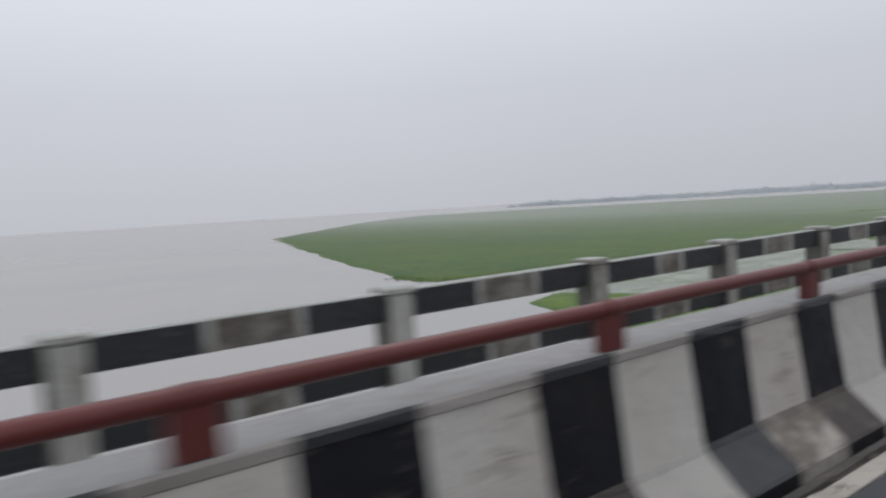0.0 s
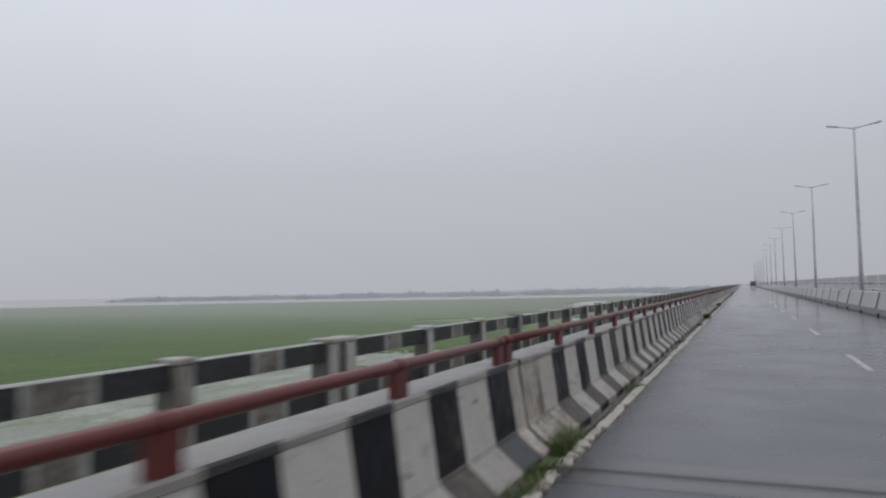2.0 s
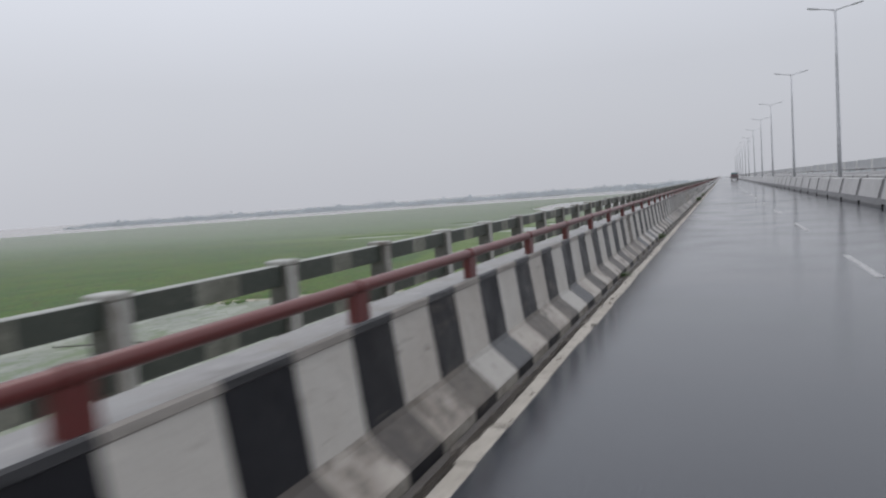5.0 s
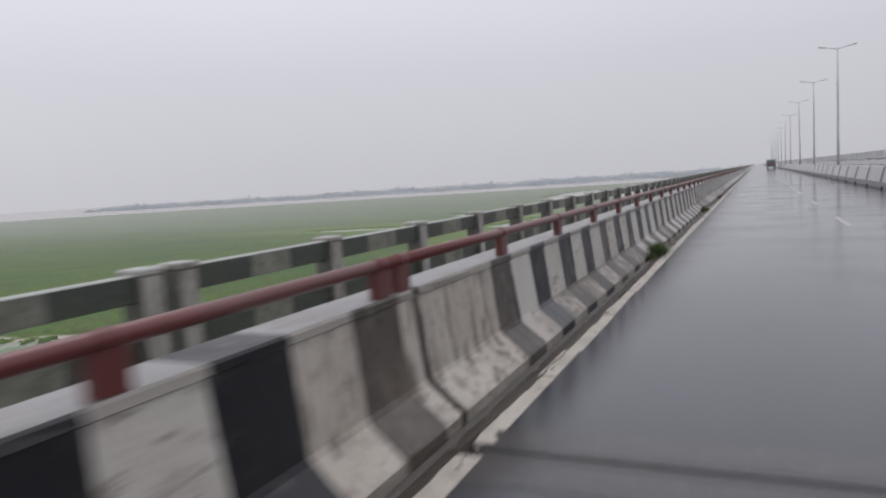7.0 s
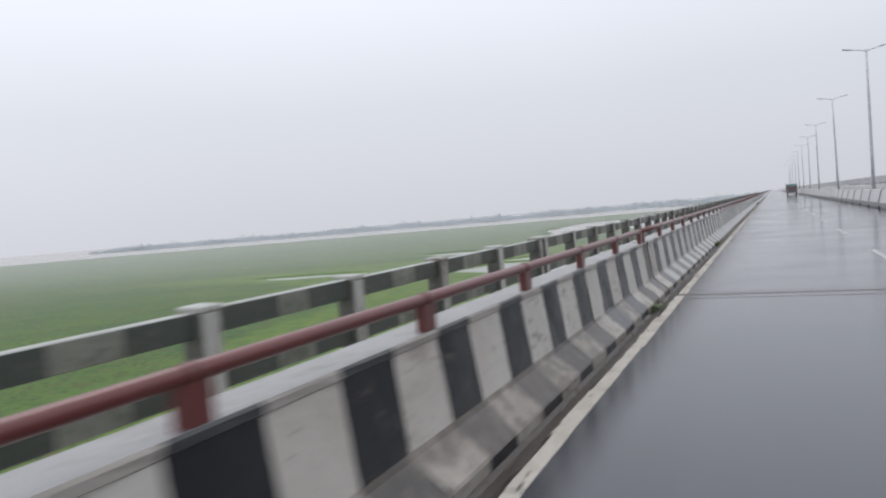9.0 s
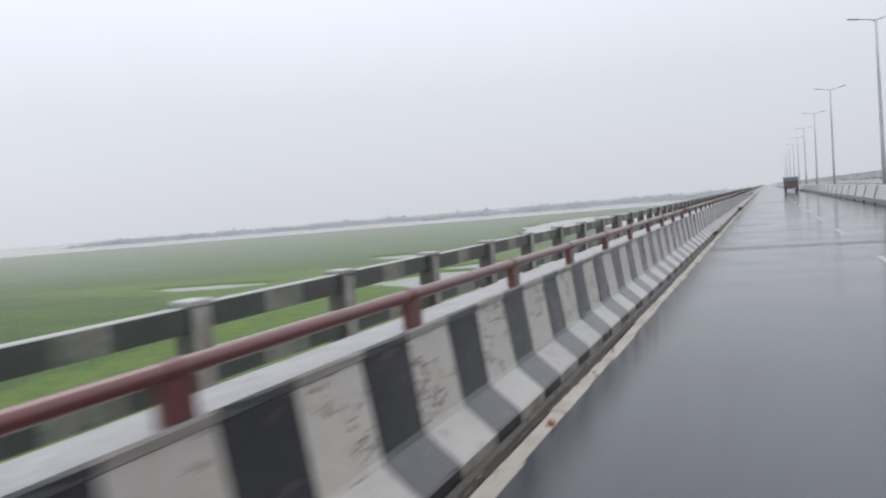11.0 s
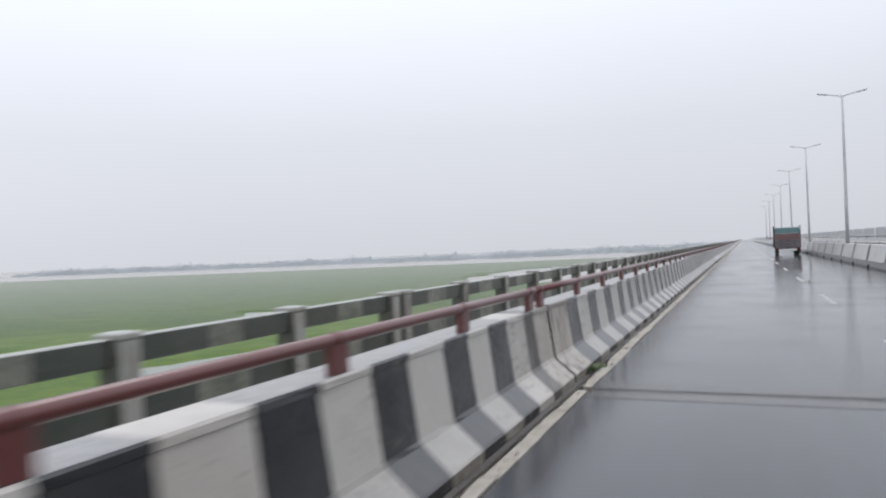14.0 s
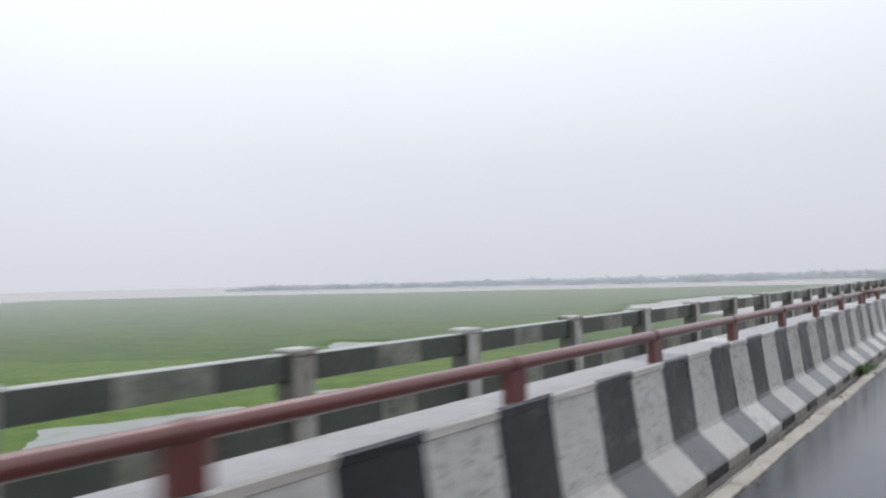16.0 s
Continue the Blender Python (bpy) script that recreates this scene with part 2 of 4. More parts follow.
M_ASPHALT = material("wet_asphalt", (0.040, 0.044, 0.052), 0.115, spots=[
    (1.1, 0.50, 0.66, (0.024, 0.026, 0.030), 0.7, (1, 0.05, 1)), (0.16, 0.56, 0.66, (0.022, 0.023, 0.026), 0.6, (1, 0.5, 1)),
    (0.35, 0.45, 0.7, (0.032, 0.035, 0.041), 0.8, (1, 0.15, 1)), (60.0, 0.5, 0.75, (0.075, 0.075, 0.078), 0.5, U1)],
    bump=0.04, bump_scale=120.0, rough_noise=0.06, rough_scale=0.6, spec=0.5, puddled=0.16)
M_PALE = material("pale_gutter_concrete", (0.44, 0.41, 0.36), 0.6, spots=[
    (2.5, 0.45, 0.7, (0.26, 0.23, 0.19), 0.8, U1), (14.0, 0.55, 0.7, (0.12, 0.10, 0.08), 0.7, U1)], bump=0.6, bump_scale=25.0)
M_FOOT = material("spray_soiled_white_foot", (0.33, 0.31, 0.27), 0.6, spots=[
    (2.5, 0.42, 0.66, (0.17, 0.145, 0.12), 0.8, U1), (11.0, 0.52, 0.66, (0.08, 0.066, 0.052), 0.7, U1)], bump=0.8, bump_scale=9.0, spec=0.3)
M_DUSTED = material("spray_dusted_white_paint", (0.41, 0.39, 0.355), 0.6, spots=[
    (1.2, 0.42, 0.68, (0.31, 0.29, 0.26), 0.8, (1, 0.7, 1.4)), (7.0, 0.56, 0.68, (0.20, 0.18, 0.155), 0.6, U1), (24.0, 0.55, 0.75, (0.29, 0.27, 0.24), 0.4, U1)], bump=0.9, bump_scale=8.0, spec=0.3, vary=0.14, coat=0.5)
M_SOILED_WHITE = material("mud_splashed_white_paint", (0.40, 0.365, 0.32), 0.6, spots=[
    (1.4, 0.42, 0.62, (0.20, 0.17, 0.14), 0.85, (1, 0.7, 1.4)), (6.0, 0.50, 0.62, (0.09, 0.075, 0.06), 0.7, U1)], bump=0.9, bump_scale=8.0, spec=0.3, vary=0.2, coat=0.4)
M_SOILED_BLACK = material("mud_splashed_black_paint", (0.055, 0.047, 0.041), 0.6, spots=[
    (1.4, 0.42, 0.62, (0.095, 0.08, 0.065), 0.8, (1, 0.7, 1.4)), (7.0, 0.52, 0.64, (0.15, 0.13, 0.105), 0.5, U1)], bump=0.9, bump_scale=8.0, spec=0.3, vary=0.2, coat=0.4)
M_DIRT = material("wet_gutter_silt", (0.058, 0.049, 0.041), 0.45, spots=[
    (3.0, 0.45, 0.7, (0.033, 0.028, 0.023), 0.9, U1), (20.0, 0.55, 0.7, (0.11, 0.092, 0.073), 0.6, U1)], bump=0.9, bump_scale=18.0)
M_LINE = material("worn_road_marking", (0.38, 0.38, 0.375), 0.35, spots=[(9.0, 0.45, 0.65, (0.12, 0.12, 0.12), 0.8, U1)], bump=0.2)
M_GALV = material("galvanised_steel", (0.58, 0.59, 0.61), 0.5, 0.1, spots=[(4.0, 0.45, 0.7, (0.40, 0.41, 0.43), 0.7, U1)])
M_LED = material("grey_lamp_housing", (0.48, 0.49, 0.51), 0.45, 0.1)
M_MEDIAN = material("faded_white_median_paint", (0.385, 0.38, 0.378), 0.5, spots=[
    (0.7, 0.42, 0.7, (0.30, 0.297, 0.294), 0.8, U1), (5.0, 0.5, 0.75, (0.22, 0.21, 0.20), 0.7, (1, 1, 0.25))], bump=0.4, bump_scale=12.0, coat=0.5)
M_DARKGREY = material("spray_darkened_concrete", (0.095, 0.096, 0.10), 0.55, spots=[
    (1.2, 0.42, 0.7, (0.06, 0.06, 0.062), 0.8, U1)], bump=0.4, bump_scale=12.0)
# lip greyer than the white band, streaked along y
M_LIP = material("mottled_grey_lip", (0.34, 0.315, 0.285), 0.65, spots=[
    (1.6, 0.46, 0.70, (0.17, 0.155, 0.135), 0.8, (1, 0.3, 1)), (8.0, 0.52, 0.68, (0.33, 0.31, 0.28), 0.7, (1, 0.4, 1))], bump=0.6, bump_scale=12.0, spec=0.25)
M_GAP = material("dark_open_joint", (0.018, 0.018, 0.018), 0.95, spec=0.05)
M_NOSE = material("dark_joint_concrete", (0.052, 0.049, 0.048), 0.16, spots=[(3.0, 0.42, 0.68, (0.030, 0.029, 0.030), 0.8, (1, 3, 1)), (14.0, 0.55, 0.7, (0.085, 0.08, 0.075), 0.5, U1)], bump=0.1, bump_scale=60.0)
M_RUBBER = material("black_rubber_seal", (0.015, 0.015, 0.016), 0.5)
M_STEEL = material("worn_steel_joint_edge", (0.05, 0.049, 0.049), 0.22, 0.0, spots=[(12.0, 0.45, 0.7, (0.036, 0.034, 0.033), 0.8, U1)])
M_DARKMOTTLED = material("dark_mottled_concrete", (0.12, 0.12, 0.105), 0.6, spots=[(3.0, 0.42, 0.7, (0.07, 0.07, 0.055), 0.8, U1), (14.0, 0.55, 0.7, (0.22, 0.21, 0.19), 0.6, U1)], bump=0.5, bump_scale=18.0)
M_DARKPIPE = material("dark_wet_pipe", (0.06, 0.045, 0.042), 0.45, spots=[(5.0, 0.45, 0.7, (0.09, 0.055, 0.045), 0.7, U1)])
M_PANEL = material("pale_fence_panel", (0.47, 0.48, 0.49), 0.55, spots=[(1.0, 0.4, 0.7, (0.34, 0.35, 0.36), 0.7, (1, 1, 0.3))])
M_PANELPOST = material("pale_fence_post", (0.72, 0.72, 0.71), 0.5, spots=[(3.0, 0.45, 0.7, (0.42, 0.42, 0.41), 0.7, U1)])
M_WATER = material("silty_river_water", (0.29, 0.272, 0.252), 0.26, spots=[
    (0.012, 0.4, 0.7, (0.25, 0.244, 0.232), 0.8, U1)], bump=0.10, bump_scale=0.9, spec=0.5)
M_MARSH = material("wet_marsh_grass", (0.044, 0.103, 0.015), 0.72, spots=[
    (0.012, 0.40, 0.60, (0.030, 0.088, 0.018), 0.95, U1), (0.03, 0.48, 0.62, (0.070, 0.135, 0.012), 0.8, (1, 2.2, 1)), (0.07, 0.46, 0.62, (0.072, 0.118, 0.012), 0.75, (1, 0.5, 1)),
    (0.25, 0.45, 0.7, (0.072, 0.130, 0.014), 0.6, U1), (0.4, 0.51, 0.64, (0.078, 0.066, 0.022), 0.75, U1),
    (1.2, 0.48, 0.64, (0.018, 0.042, 0.008), 0.8, U1)], bump=1.0, bump_scale=1.3, spec=0.21)


def ground_cover(m, layers):
    """Lay other covers over a ground material where the sheet's own attributes say so, with edges broken by noise."""
    n, l = m.node_tree.nodes, m.node_tree.links
    b = n["Principled BSDF"]
    col = b.inputs["Base Color"].links[0].from_socket
    pos = n.new("ShaderNodeNewGeometry")
    for attribute, scale, colours in layers:
        at = n.new("ShaderNodeAttribute")
        at.attribute_name = attribute
        t = n.new("ShaderNodeTexNoise")
        t.inputs["Scale"].default_value, t.inputs["Detail"].default_value = scale, 7.0
        l.new(pos.outputs["Position"], t.inputs["Vector"])
        edge = n.new("ShaderNodeMath")
        edge.operation = "ADD"
        l.new(at.outputs["Fac"], edge.inputs[0])
        l.new(t.outputs["Fac"], edge.inputs[1])
        fac = n.new("ShaderNodeMapRange")
        fac.inputs[1].default_value, fac.inputs[2].default_value = 0.8, 1.2
        l.new(edge.outputs[0], fac.inputs[0])
        t2 = n.new("ShaderNodeTexNoise")
        t2.inputs["Scale"].default_value, t2.inputs["Detail"].default_value = scale * 2.7, 6.0
        l.new(pos.outputs["Position"], t2.inputs["Vector"])
        rp = n.new("ShaderNodeValToRGB")
        rp.color_ramp.elements[0].position, rp.color_ramp.elements[1].position = 0.35, 0.68
        rp.color_ramp.elements[0].color, rp.color_ramp.elements[1].color = (*colours[0], 1), (*colours[1], 1)
        l.new(t2.outputs["Fac"], rp.inputs[0])
        mx = n.new("ShaderNodeMix")
        mx.data_type = "RGBA"
        l.new(fac.outputs[0], mx.inputs[0])
        l.new(col, mx.inputs[6])
        l.new(rp.outputs[0], mx.inputs[7])
        col = mx.outputs[2]
    l.new(col, b.inputs["Base Color"])


SHEEN = M_MARSH.node_tree.nodes["Principled BSDF"].inputs  # wet blades' sheen, raised along y to imitate haze
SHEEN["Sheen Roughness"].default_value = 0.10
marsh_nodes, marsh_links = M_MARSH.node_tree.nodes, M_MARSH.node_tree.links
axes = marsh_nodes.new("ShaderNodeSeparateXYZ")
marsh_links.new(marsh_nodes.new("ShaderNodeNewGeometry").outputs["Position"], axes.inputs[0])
haze_ramp = marsh_nodes.new("ShaderNodeMapRange")
haze_ramp.inputs[1].default_value, haze_ramp.inputs[2].default_value = 110, 380
haze_ramp.inputs[3].default_value, haze_ramp.inputs[4].default_value = 0.16, 0.98
marsh_links.new(axes.outputs["Y"], haze_ramp.inputs[0])
marsh_links.new(haze_ramp.outputs[0], SHEEN["Sheen Weight"])
ground_cover(M_MARSH, [("young", 0.16, ((0.056, 0.110, 0.015), (0.098, 0.150, 0.020))), ("sand", 0.3, ((0.36, 0.32, 0.27), (0.42, 0.385, 0.33)))])
M_FLOAT = material("scummy_shallow_water", (0.17, 0.185, 0.15), 0.4, spots=[
    (0.06, 0.42, 0.62, (0.13, 0.155, 0.085), 0.7, U1), (0.22, 0.50, 0.60, (0.27, 0.285, 0.235), 0.75, (1, 0.4, 1)), (0.30, 0.52, 0.61, (0.066, 0.115, 0.022), 0.85, (1, 0.5, 1)),
    (1.3, 0.54, 0.63, (0.055, 0.10, 0.018), 0.75, (1, 0.6, 1))], bump=0.3, bump_scale=2.0, spec=0.32)
M_POOL = material("still_pool_water", (0.21, 0.225, 0.205), 0.3, spots=[
    (0.05, 0.45, 0.65, (0.165, 0.185, 0.15), 0.7, U1), (0.5, 0.58, 0.66, (0.07, 0.11, 0.03), 0.6, (1, 0.5, 1))], bump=0.12, bump_scale=1.5, spec=0.45)
# mist is put into this pale base colour of trees and bank
M_TREES = material("mist_paled_trees_and_bank", (0.54, 0.565, 0.58), 0.9, spots=[(0.02, 0.4, 0.7, (0.50, 0.53, 0.535), 0.8, U1)], spec=0.1)
M_LEAF = material("gutter_weed_leaf", (0.060, 0.118, 0.027), 0.5, spots=[(6.0, 0.45, 0.7, (0.088, 0.118, 0.040), 0.7, U1)])
M_GRASS = material("fresh_grass_blade", (0.070, 0.135, 0.030), 0.5, spots=[(8.0, 0.45, 0.7, (0.11, 0.155, 0.05), 0.7, U1)])
M_STRAW = material("dry_weed_stem", (0.22, 0.20, 0.08), 0.7)


# ---------------------------------------------------------------- mesh helpers
def mesh_object(name, bm, mats, parent=None, label="", smooth=False):
    me = bpy.data.meshes.new(name)
    bm.to_mesh(me)
    bm.free()
    for mt in (mats if isinstance(mats, (list, tuple)) else [mats]):
        me.materials.append(mt)
    if smooth:
        for poly in me.polygons:
            poly.use_smooth = True
    ob = new(name, me)
    if parent is not None:
        ob.parent = parent
    if label:
        ob["label"] = label
    return ob


def part(name, bm, mat, parent, label="", smooth=False):
    return mesh_object(name, bm, mat, parent, label, smooth)


def empty(name, at=(0, 0, 0)):
    ob = new(name)
    ob.location = at
    return ob


def box(bm, x0, x1, y0, y1, z0, z1, mat=0, bevel=0.0):
    vs = [bm.verts.new(c) for c in ((x0, y0, z0), (x1, y0, z0), (x1, y1, z0), (x0, y1, z0), (x0, y0, z1), (x1, y0, z1), (x1, y1, z1), (x0, y1, z1))]
    fs = [bm.faces.new([vs[i] for i in f]) for f in ((3, 2, 1, 0), (4, 5, 6, 7), (0, 1, 5, 4), (1, 2, 6, 5), (2, 3, 7, 6), (3, 0, 4, 7))]
    for f in fs:
        f.material_index = mat
    if bevel:
        es = list({ed for f in fs for ed in f.edges})
        bmesh.ops.bevel(bm, geom=es, offset=bevel, segments=1, affect="EDGES", profile=0.5)
    return fs


def tube(bm, pts, radii, sides=12, mat=0, caps=True):
    rings = []
    for i, (p, r) in enumerate(zip(pts, radii)):
        p = Vector(p)
        a = Vector(pts[max(i - 1, 0)])
        b = Vector(pts[min(i + 1, len(pts) - 1)])
        d = (b - a).normalized()
        u = d.orthogonal().normalized() if abs(d.z) < 0.9 else Vector((1, 0, 0))
        u = (u - d * u.dot(d)).normalized()
        w = d.cross(u)
        rings.append([bm.verts.new(p + (u * math.cos(k * math.tau / sides) + w * math.sin(k * math.tau / sides)) * r) for k in range(sides)])
    for r0, r1 in zip(rings, rings[1:]):
        for k in range(sides):
            f = bm.faces.new((r0[k], r0[(k + 1) % sides], r1[(k + 1) % sides], r1[k]))
            f.material_index, f.smooth = mat, True
    if caps:
        bm.faces.new(rings[0][::-1]).material_index = mat
        bm.faces.new(rings[-1]).material_index = mat


def extrude_profile(bm, profile, ys, mats, wobble=0.0, rng=None, closed_ends=True):
    """profile: (x, z) round the section, counter-clockwise seen from -y; ys: cuts; mats: a slot for each stretch."""
    rings = []
    for y in ys:
        rings.append([bm.verts.new((x, y + (rng.uniform(-wobble, wobble) if wobble else 0), z)) for x, z in profile])
    n = len(profile)
    for i in range(len(ys) - 1):
        for k in range(n):
            f = bm.faces.new((rings[i][k], rings[i][(k + 1) % n], rings[i + 1][(k + 1) % n], rings[i + 1][k]))
            f.material_index = mats[i] if isinstance(mats, (list, tuple)) else mats
    if closed_ends:
        bm.faces.new(rings[0][::-1]).material_index = mats[0] if isinstance(mats, (list, tuple)) else mats
        bm.faces.new(rings[-1]).material_index = mats[-1] if isinstance(mats, (list, tuple)) else mats
    bmesh.ops.recalc_face_normals(bm, faces=bm.faces)


# ---------------------------------------------------------------- plan of the bridge (along +y)
SPAN, BAY, PAIR = 47.635, 1.971, 0.165
FIRST_SPAN, NEAR_SPANS, LAST_SPAN = -2, 7, 35


def joint_y(s):
    return 2.243 + s * SPAN


def span_posts(s):
    return [joint_y(s) + PAIR + k * BAY for k in range(25)]


START, END = joint_y(FIRST_SPAN), joint_y(LAST_SPAN + 1)
RAIL_X, POST_TOP = -2.34, 1.107
MEDIAN_X0, MEDIAN_W, LAMP_X, FAR_X = 6.75, 0.66, 8.16, 16.4
GROUND = -13.0

# ---- water, one sheet to the horizon
bm = bmesh.new()
bmesh.ops.create_grid(bm, x_segments=8, y_segments=8, size=6000)
bmesh.ops.translate(bm, vec=(0, 300, GROUND), verts=bm.verts)
tagged(mesh_object("water", bm, M_WATER), "broad silty grey-brown river water", "river", kind="structure")


def land(name, outline, z, mat, label, rough=2.0, seed=1, step=9.0, category="marsh"):
    """A low sheet of vegetation with a ragged edge that stands out of the water."""
    rng = random.Random(seed)
    pts = []
    n = len(outline)
    for i in range(n):
        a, b = Vector(outline[i]), Vector(outline[(i + 1) % n])
        k = max(1, min(60, int((b - a).length / step)))
        for j in range(k):
            q = a.lerp(b, j / k)
            w = rough * (noise.noise((q.x * 0.03, q.y * 0.03, seed)) + 0.5 * noise.noise((q.x * 0.13, q.y * 0.13, seed + 5)))
            nrm = Vector((-(b - a).y, (b - a).x)).normalized()
            pts.append(q + nrm * w + Vector((rng.uniform(-.2, .2), rng.uniform(-.2, .2))) * rough * 0.3)
    bm = bmesh.new()
    top = [bm.verts.new((q.x, q.y, z)) for q in pts]
    low = [bm.verts.new((q.x, q.y, GROUND - 0.5)) for q in pts]
    f = bm.faces.new(top)
    for i in range(len(pts)):
        bm.faces.new((low[i], low[(i + 1) % len(pts)], top[(i + 1) % len(pts)], top[i]))
    bmesh.ops.triangulate(bm, faces=[f])
    bmesh.ops.recalc_face_normals(bm, faces=bm.faces)
    return tagged(mesh_object(name, bm, mat), label, category, kind="structure")


# ---- the marsh: one low sheet of ground that rises out of the water, with backwater and pools let into it
FIELD = [(-437, 146), (-191, 61), (-125, 40), (-110, 39), (-104, 76), (-101, 107), (-106, 131), (-94, 140), (-71, 147), (-59, 152), (-24, 156), (68, 158), (240, 176), (420, 230), (470, 589), (380, 1020), (46, 1044),
         (-118, 1039), (-278, 983), (-561, 904), (-839, 832), (-1040, 683), (-775, 417)]
SPIT = [(-75, 38), (-71, 27), (-60, 24), (-24, 14), (47, 8), (130, 16), (170, 36), (110, 58), (46, 64), (-35, 63), (-49, 56), (-61, 44)]
YOUNG = [(-199, 300), (-167, 327), (-144, 335), (-123, 349), (-94, 358), (-78, 381), (-47, 410), (46, 406), (52, 240), (46, 150), (-24, 159), (-61, 174), (-73, 248), (-125, 292)]
POOLS = [[(-146, 310), (-129, 313), (-116, 316), (-111, 313), (-118, 307), (-131, 303.5), (-142, 306)],
         [(-128, 391), (-118, 380), (-99, 377), (-102, 390), (-116, 394)],
         [(-78, 304), (-59, 292), (35, 280), (35, 312), (-57, 326), (-71, 323)],
         [(-73, 334), (-47, 328), (11, 333), (6, 345), (-53, 350), (-68, 344)],
         [(-133, 586), (-141, 634), (-139, 706), (-112, 734), (-47, 723), (-35, 581), (-61, 523), (-114, 513)]]


def inside(poly, px, py):
    """Distance to the outline, in metres, positive within it."""
    best, odd = np.full(px.shape, 1e9), np.zeros(px.shape, bool)
    for (ax, ay), (bx, by) in zip(poly, poly[1:] + poly[:1]):
        ex, ey = bx - ax, by - ay
        k = np.clip(((px - ax) * ex + (py - ay) * ey) / (ex * ex + ey * ey), 0, 1)
        best = np.minimum(best, np.hypot(px - ax - k * ex, py - ay - k * ey))
        if ay != by:
            odd ^= ((ay > py) != (by > py)) & (px < ax + (py - ay) / (by - ay) * ex)
    return np.where(odd, best, -best)


def steps(*rows):
    out = []
    for a, b, d in rows:
        out += list(np.arange(a, b, d))
    return np.array(out)


gx = steps((-1070, -290, 18), (-290, -145, 5), (-145, -24, 1.9), (-24, 72, 6), (72, 500, 17))
gy = steps((0, 165, 1.9), (165, 285, 4), (285, 400, 1.9), (400, 560, 6), (560, 1070, 13))
X, Y = np.meshgrid(gx, gy)
rag = np.array([noise.noise((x * 0.05, y * 0.05, 2)) * 2.2 + noise.noise((x * 0.22, y * 0.22, 4)) * 1.3 for x, y in zip(X.ravel(), Y.ravel())]).reshape(X.shape)
sd = np.maximum(inside(FIELD, X, Y) + rag * np.clip((Y + 40) / 160, 0.3, 1.5), inside(SPIT, X, Y) + rag * 0.35)
for i, o in enumerate(POOLS):
    sd = np.minimum(sd, -inside(o, X, Y) + rag * (1.0 if i < 4 else 4.0))
lump = np.array([noise.noise((x * 0.35, y * 0.35, 9)) for x, y in zip(X.ravel(), Y.ravel())]).reshape(X.shape)
Z = GROUND + 0.05 + np.clip(sd * 0.12, -0.5, 0.28) + np.clip(sd, 0, 1) * lump * 0.07
young = np.clip(0.5 + (np.maximum(inside(YOUNG, X, Y), inside(SPIT, X, Y)) + rag * 1.5) / 7, 0, 1)
sand = np.clip(1.25 - np.abs(sd) / 1.6, 0, 1) * np.clip((Y - 126) / 8, 0, 1) * np.clip((172 - Y) / 8, 0, 1)
nx, ny = len(gx), len(gy)
keep = sd > -9
me = bpy.data.meshes.new("marsh")
quads = [(j * nx + i, j * nx + i + 1, (j + 1) * nx + i + 1, (j + 1) * nx + i) for j in range(ny - 1) for i in range(nx - 1)
         if keep[j, i] or keep[j, i + 1] or keep[j + 1, i] or keep[j + 1, i + 1]]
me.from_pydata(np.stack([X.ravel(), Y.ravel(), Z.ravel()], 1).tolist(), [], quads)
for nm, val in (("young", young), ("sand", sand)):
    at = me.attributes.new(nm, "FLOAT", "POINT")
    at.data.foreach_set("value", val.ravel().astype(np.float32))
for poly in me.polygons:
    poly.use_smooth = True
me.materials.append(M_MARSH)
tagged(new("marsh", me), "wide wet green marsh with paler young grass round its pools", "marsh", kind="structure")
SCUM = [[(-116, 44), (-71, 36), (-48, 48), (52, 56), (250, 70), (260, 190), (52, 170), (-71, 170), (-114, 150)], [(-190, 268), (58, 268), (58, 408), (-190, 408)]]
land("backwater", SCUM[0], GROUND + 0.02, M_FLOAT, "shallow backwater with pale scum and floating weed", rough=0.5, seed=4, step=12, category="water")
land("pool_water", SCUM[1], GROUND + 0.024, M_POOL, "still grey water lying in the marsh pools", rough=0.5, seed=5, step=12, category="water")
# the bank shares the trees' mist-paled colour
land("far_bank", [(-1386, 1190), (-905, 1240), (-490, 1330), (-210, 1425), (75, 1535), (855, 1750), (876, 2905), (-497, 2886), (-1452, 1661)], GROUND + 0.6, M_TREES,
     "far river bank with mist put into its pale colour", rough=12, seed=9, step=30, category="bank")

# tufts of grass that break up the edges of the land
rng = random.Random(21)


def tufts(name, mat, count, spots, h, label):
    verts, faces = [], []
    for _ in range(count):
        (x0, y0), (x1, y1), sx = rng.choice(spots)
        k = rng.random()
        x, y = x0 + (x1 - x0) * k + rng.gauss(0, sx), y0 + (y1 - y0) * k + rng.gauss(0, sx)
        z = GROUND + 0.08
        for b in range(3):
            px, py = x + rng.uniform(-.6, .6), y + rng.uniform(-.6, .6)
            r, t = rng.uniform(0.2, 0.6), h * rng.uniform(0.4, 1.2)
            i = len(verts)
            a = rng.uniform(0, math.tau)
            verts += [(px + r * rng.uniform(.6, 1.3) * math.cos(a + k * math.tau / 6), py + r * rng.uniform(.6, 1.3) * math.sin(a + k * math.tau / 6), z) for k in range(6)]
            verts.append((px + rng.uniform(-.15, .15), py + rng.uniform(-.15, .15), z + t))
            faces += [(i + k, i + (k + 1) % 6, i + 6) for k in range(6)]
    me = bpy.data.meshes.new(name)
    me.from_pydata(verts, [], faces)
    me.materials.append(mat)
    tagged(new(name, me), label, "grass", kind="stuff")


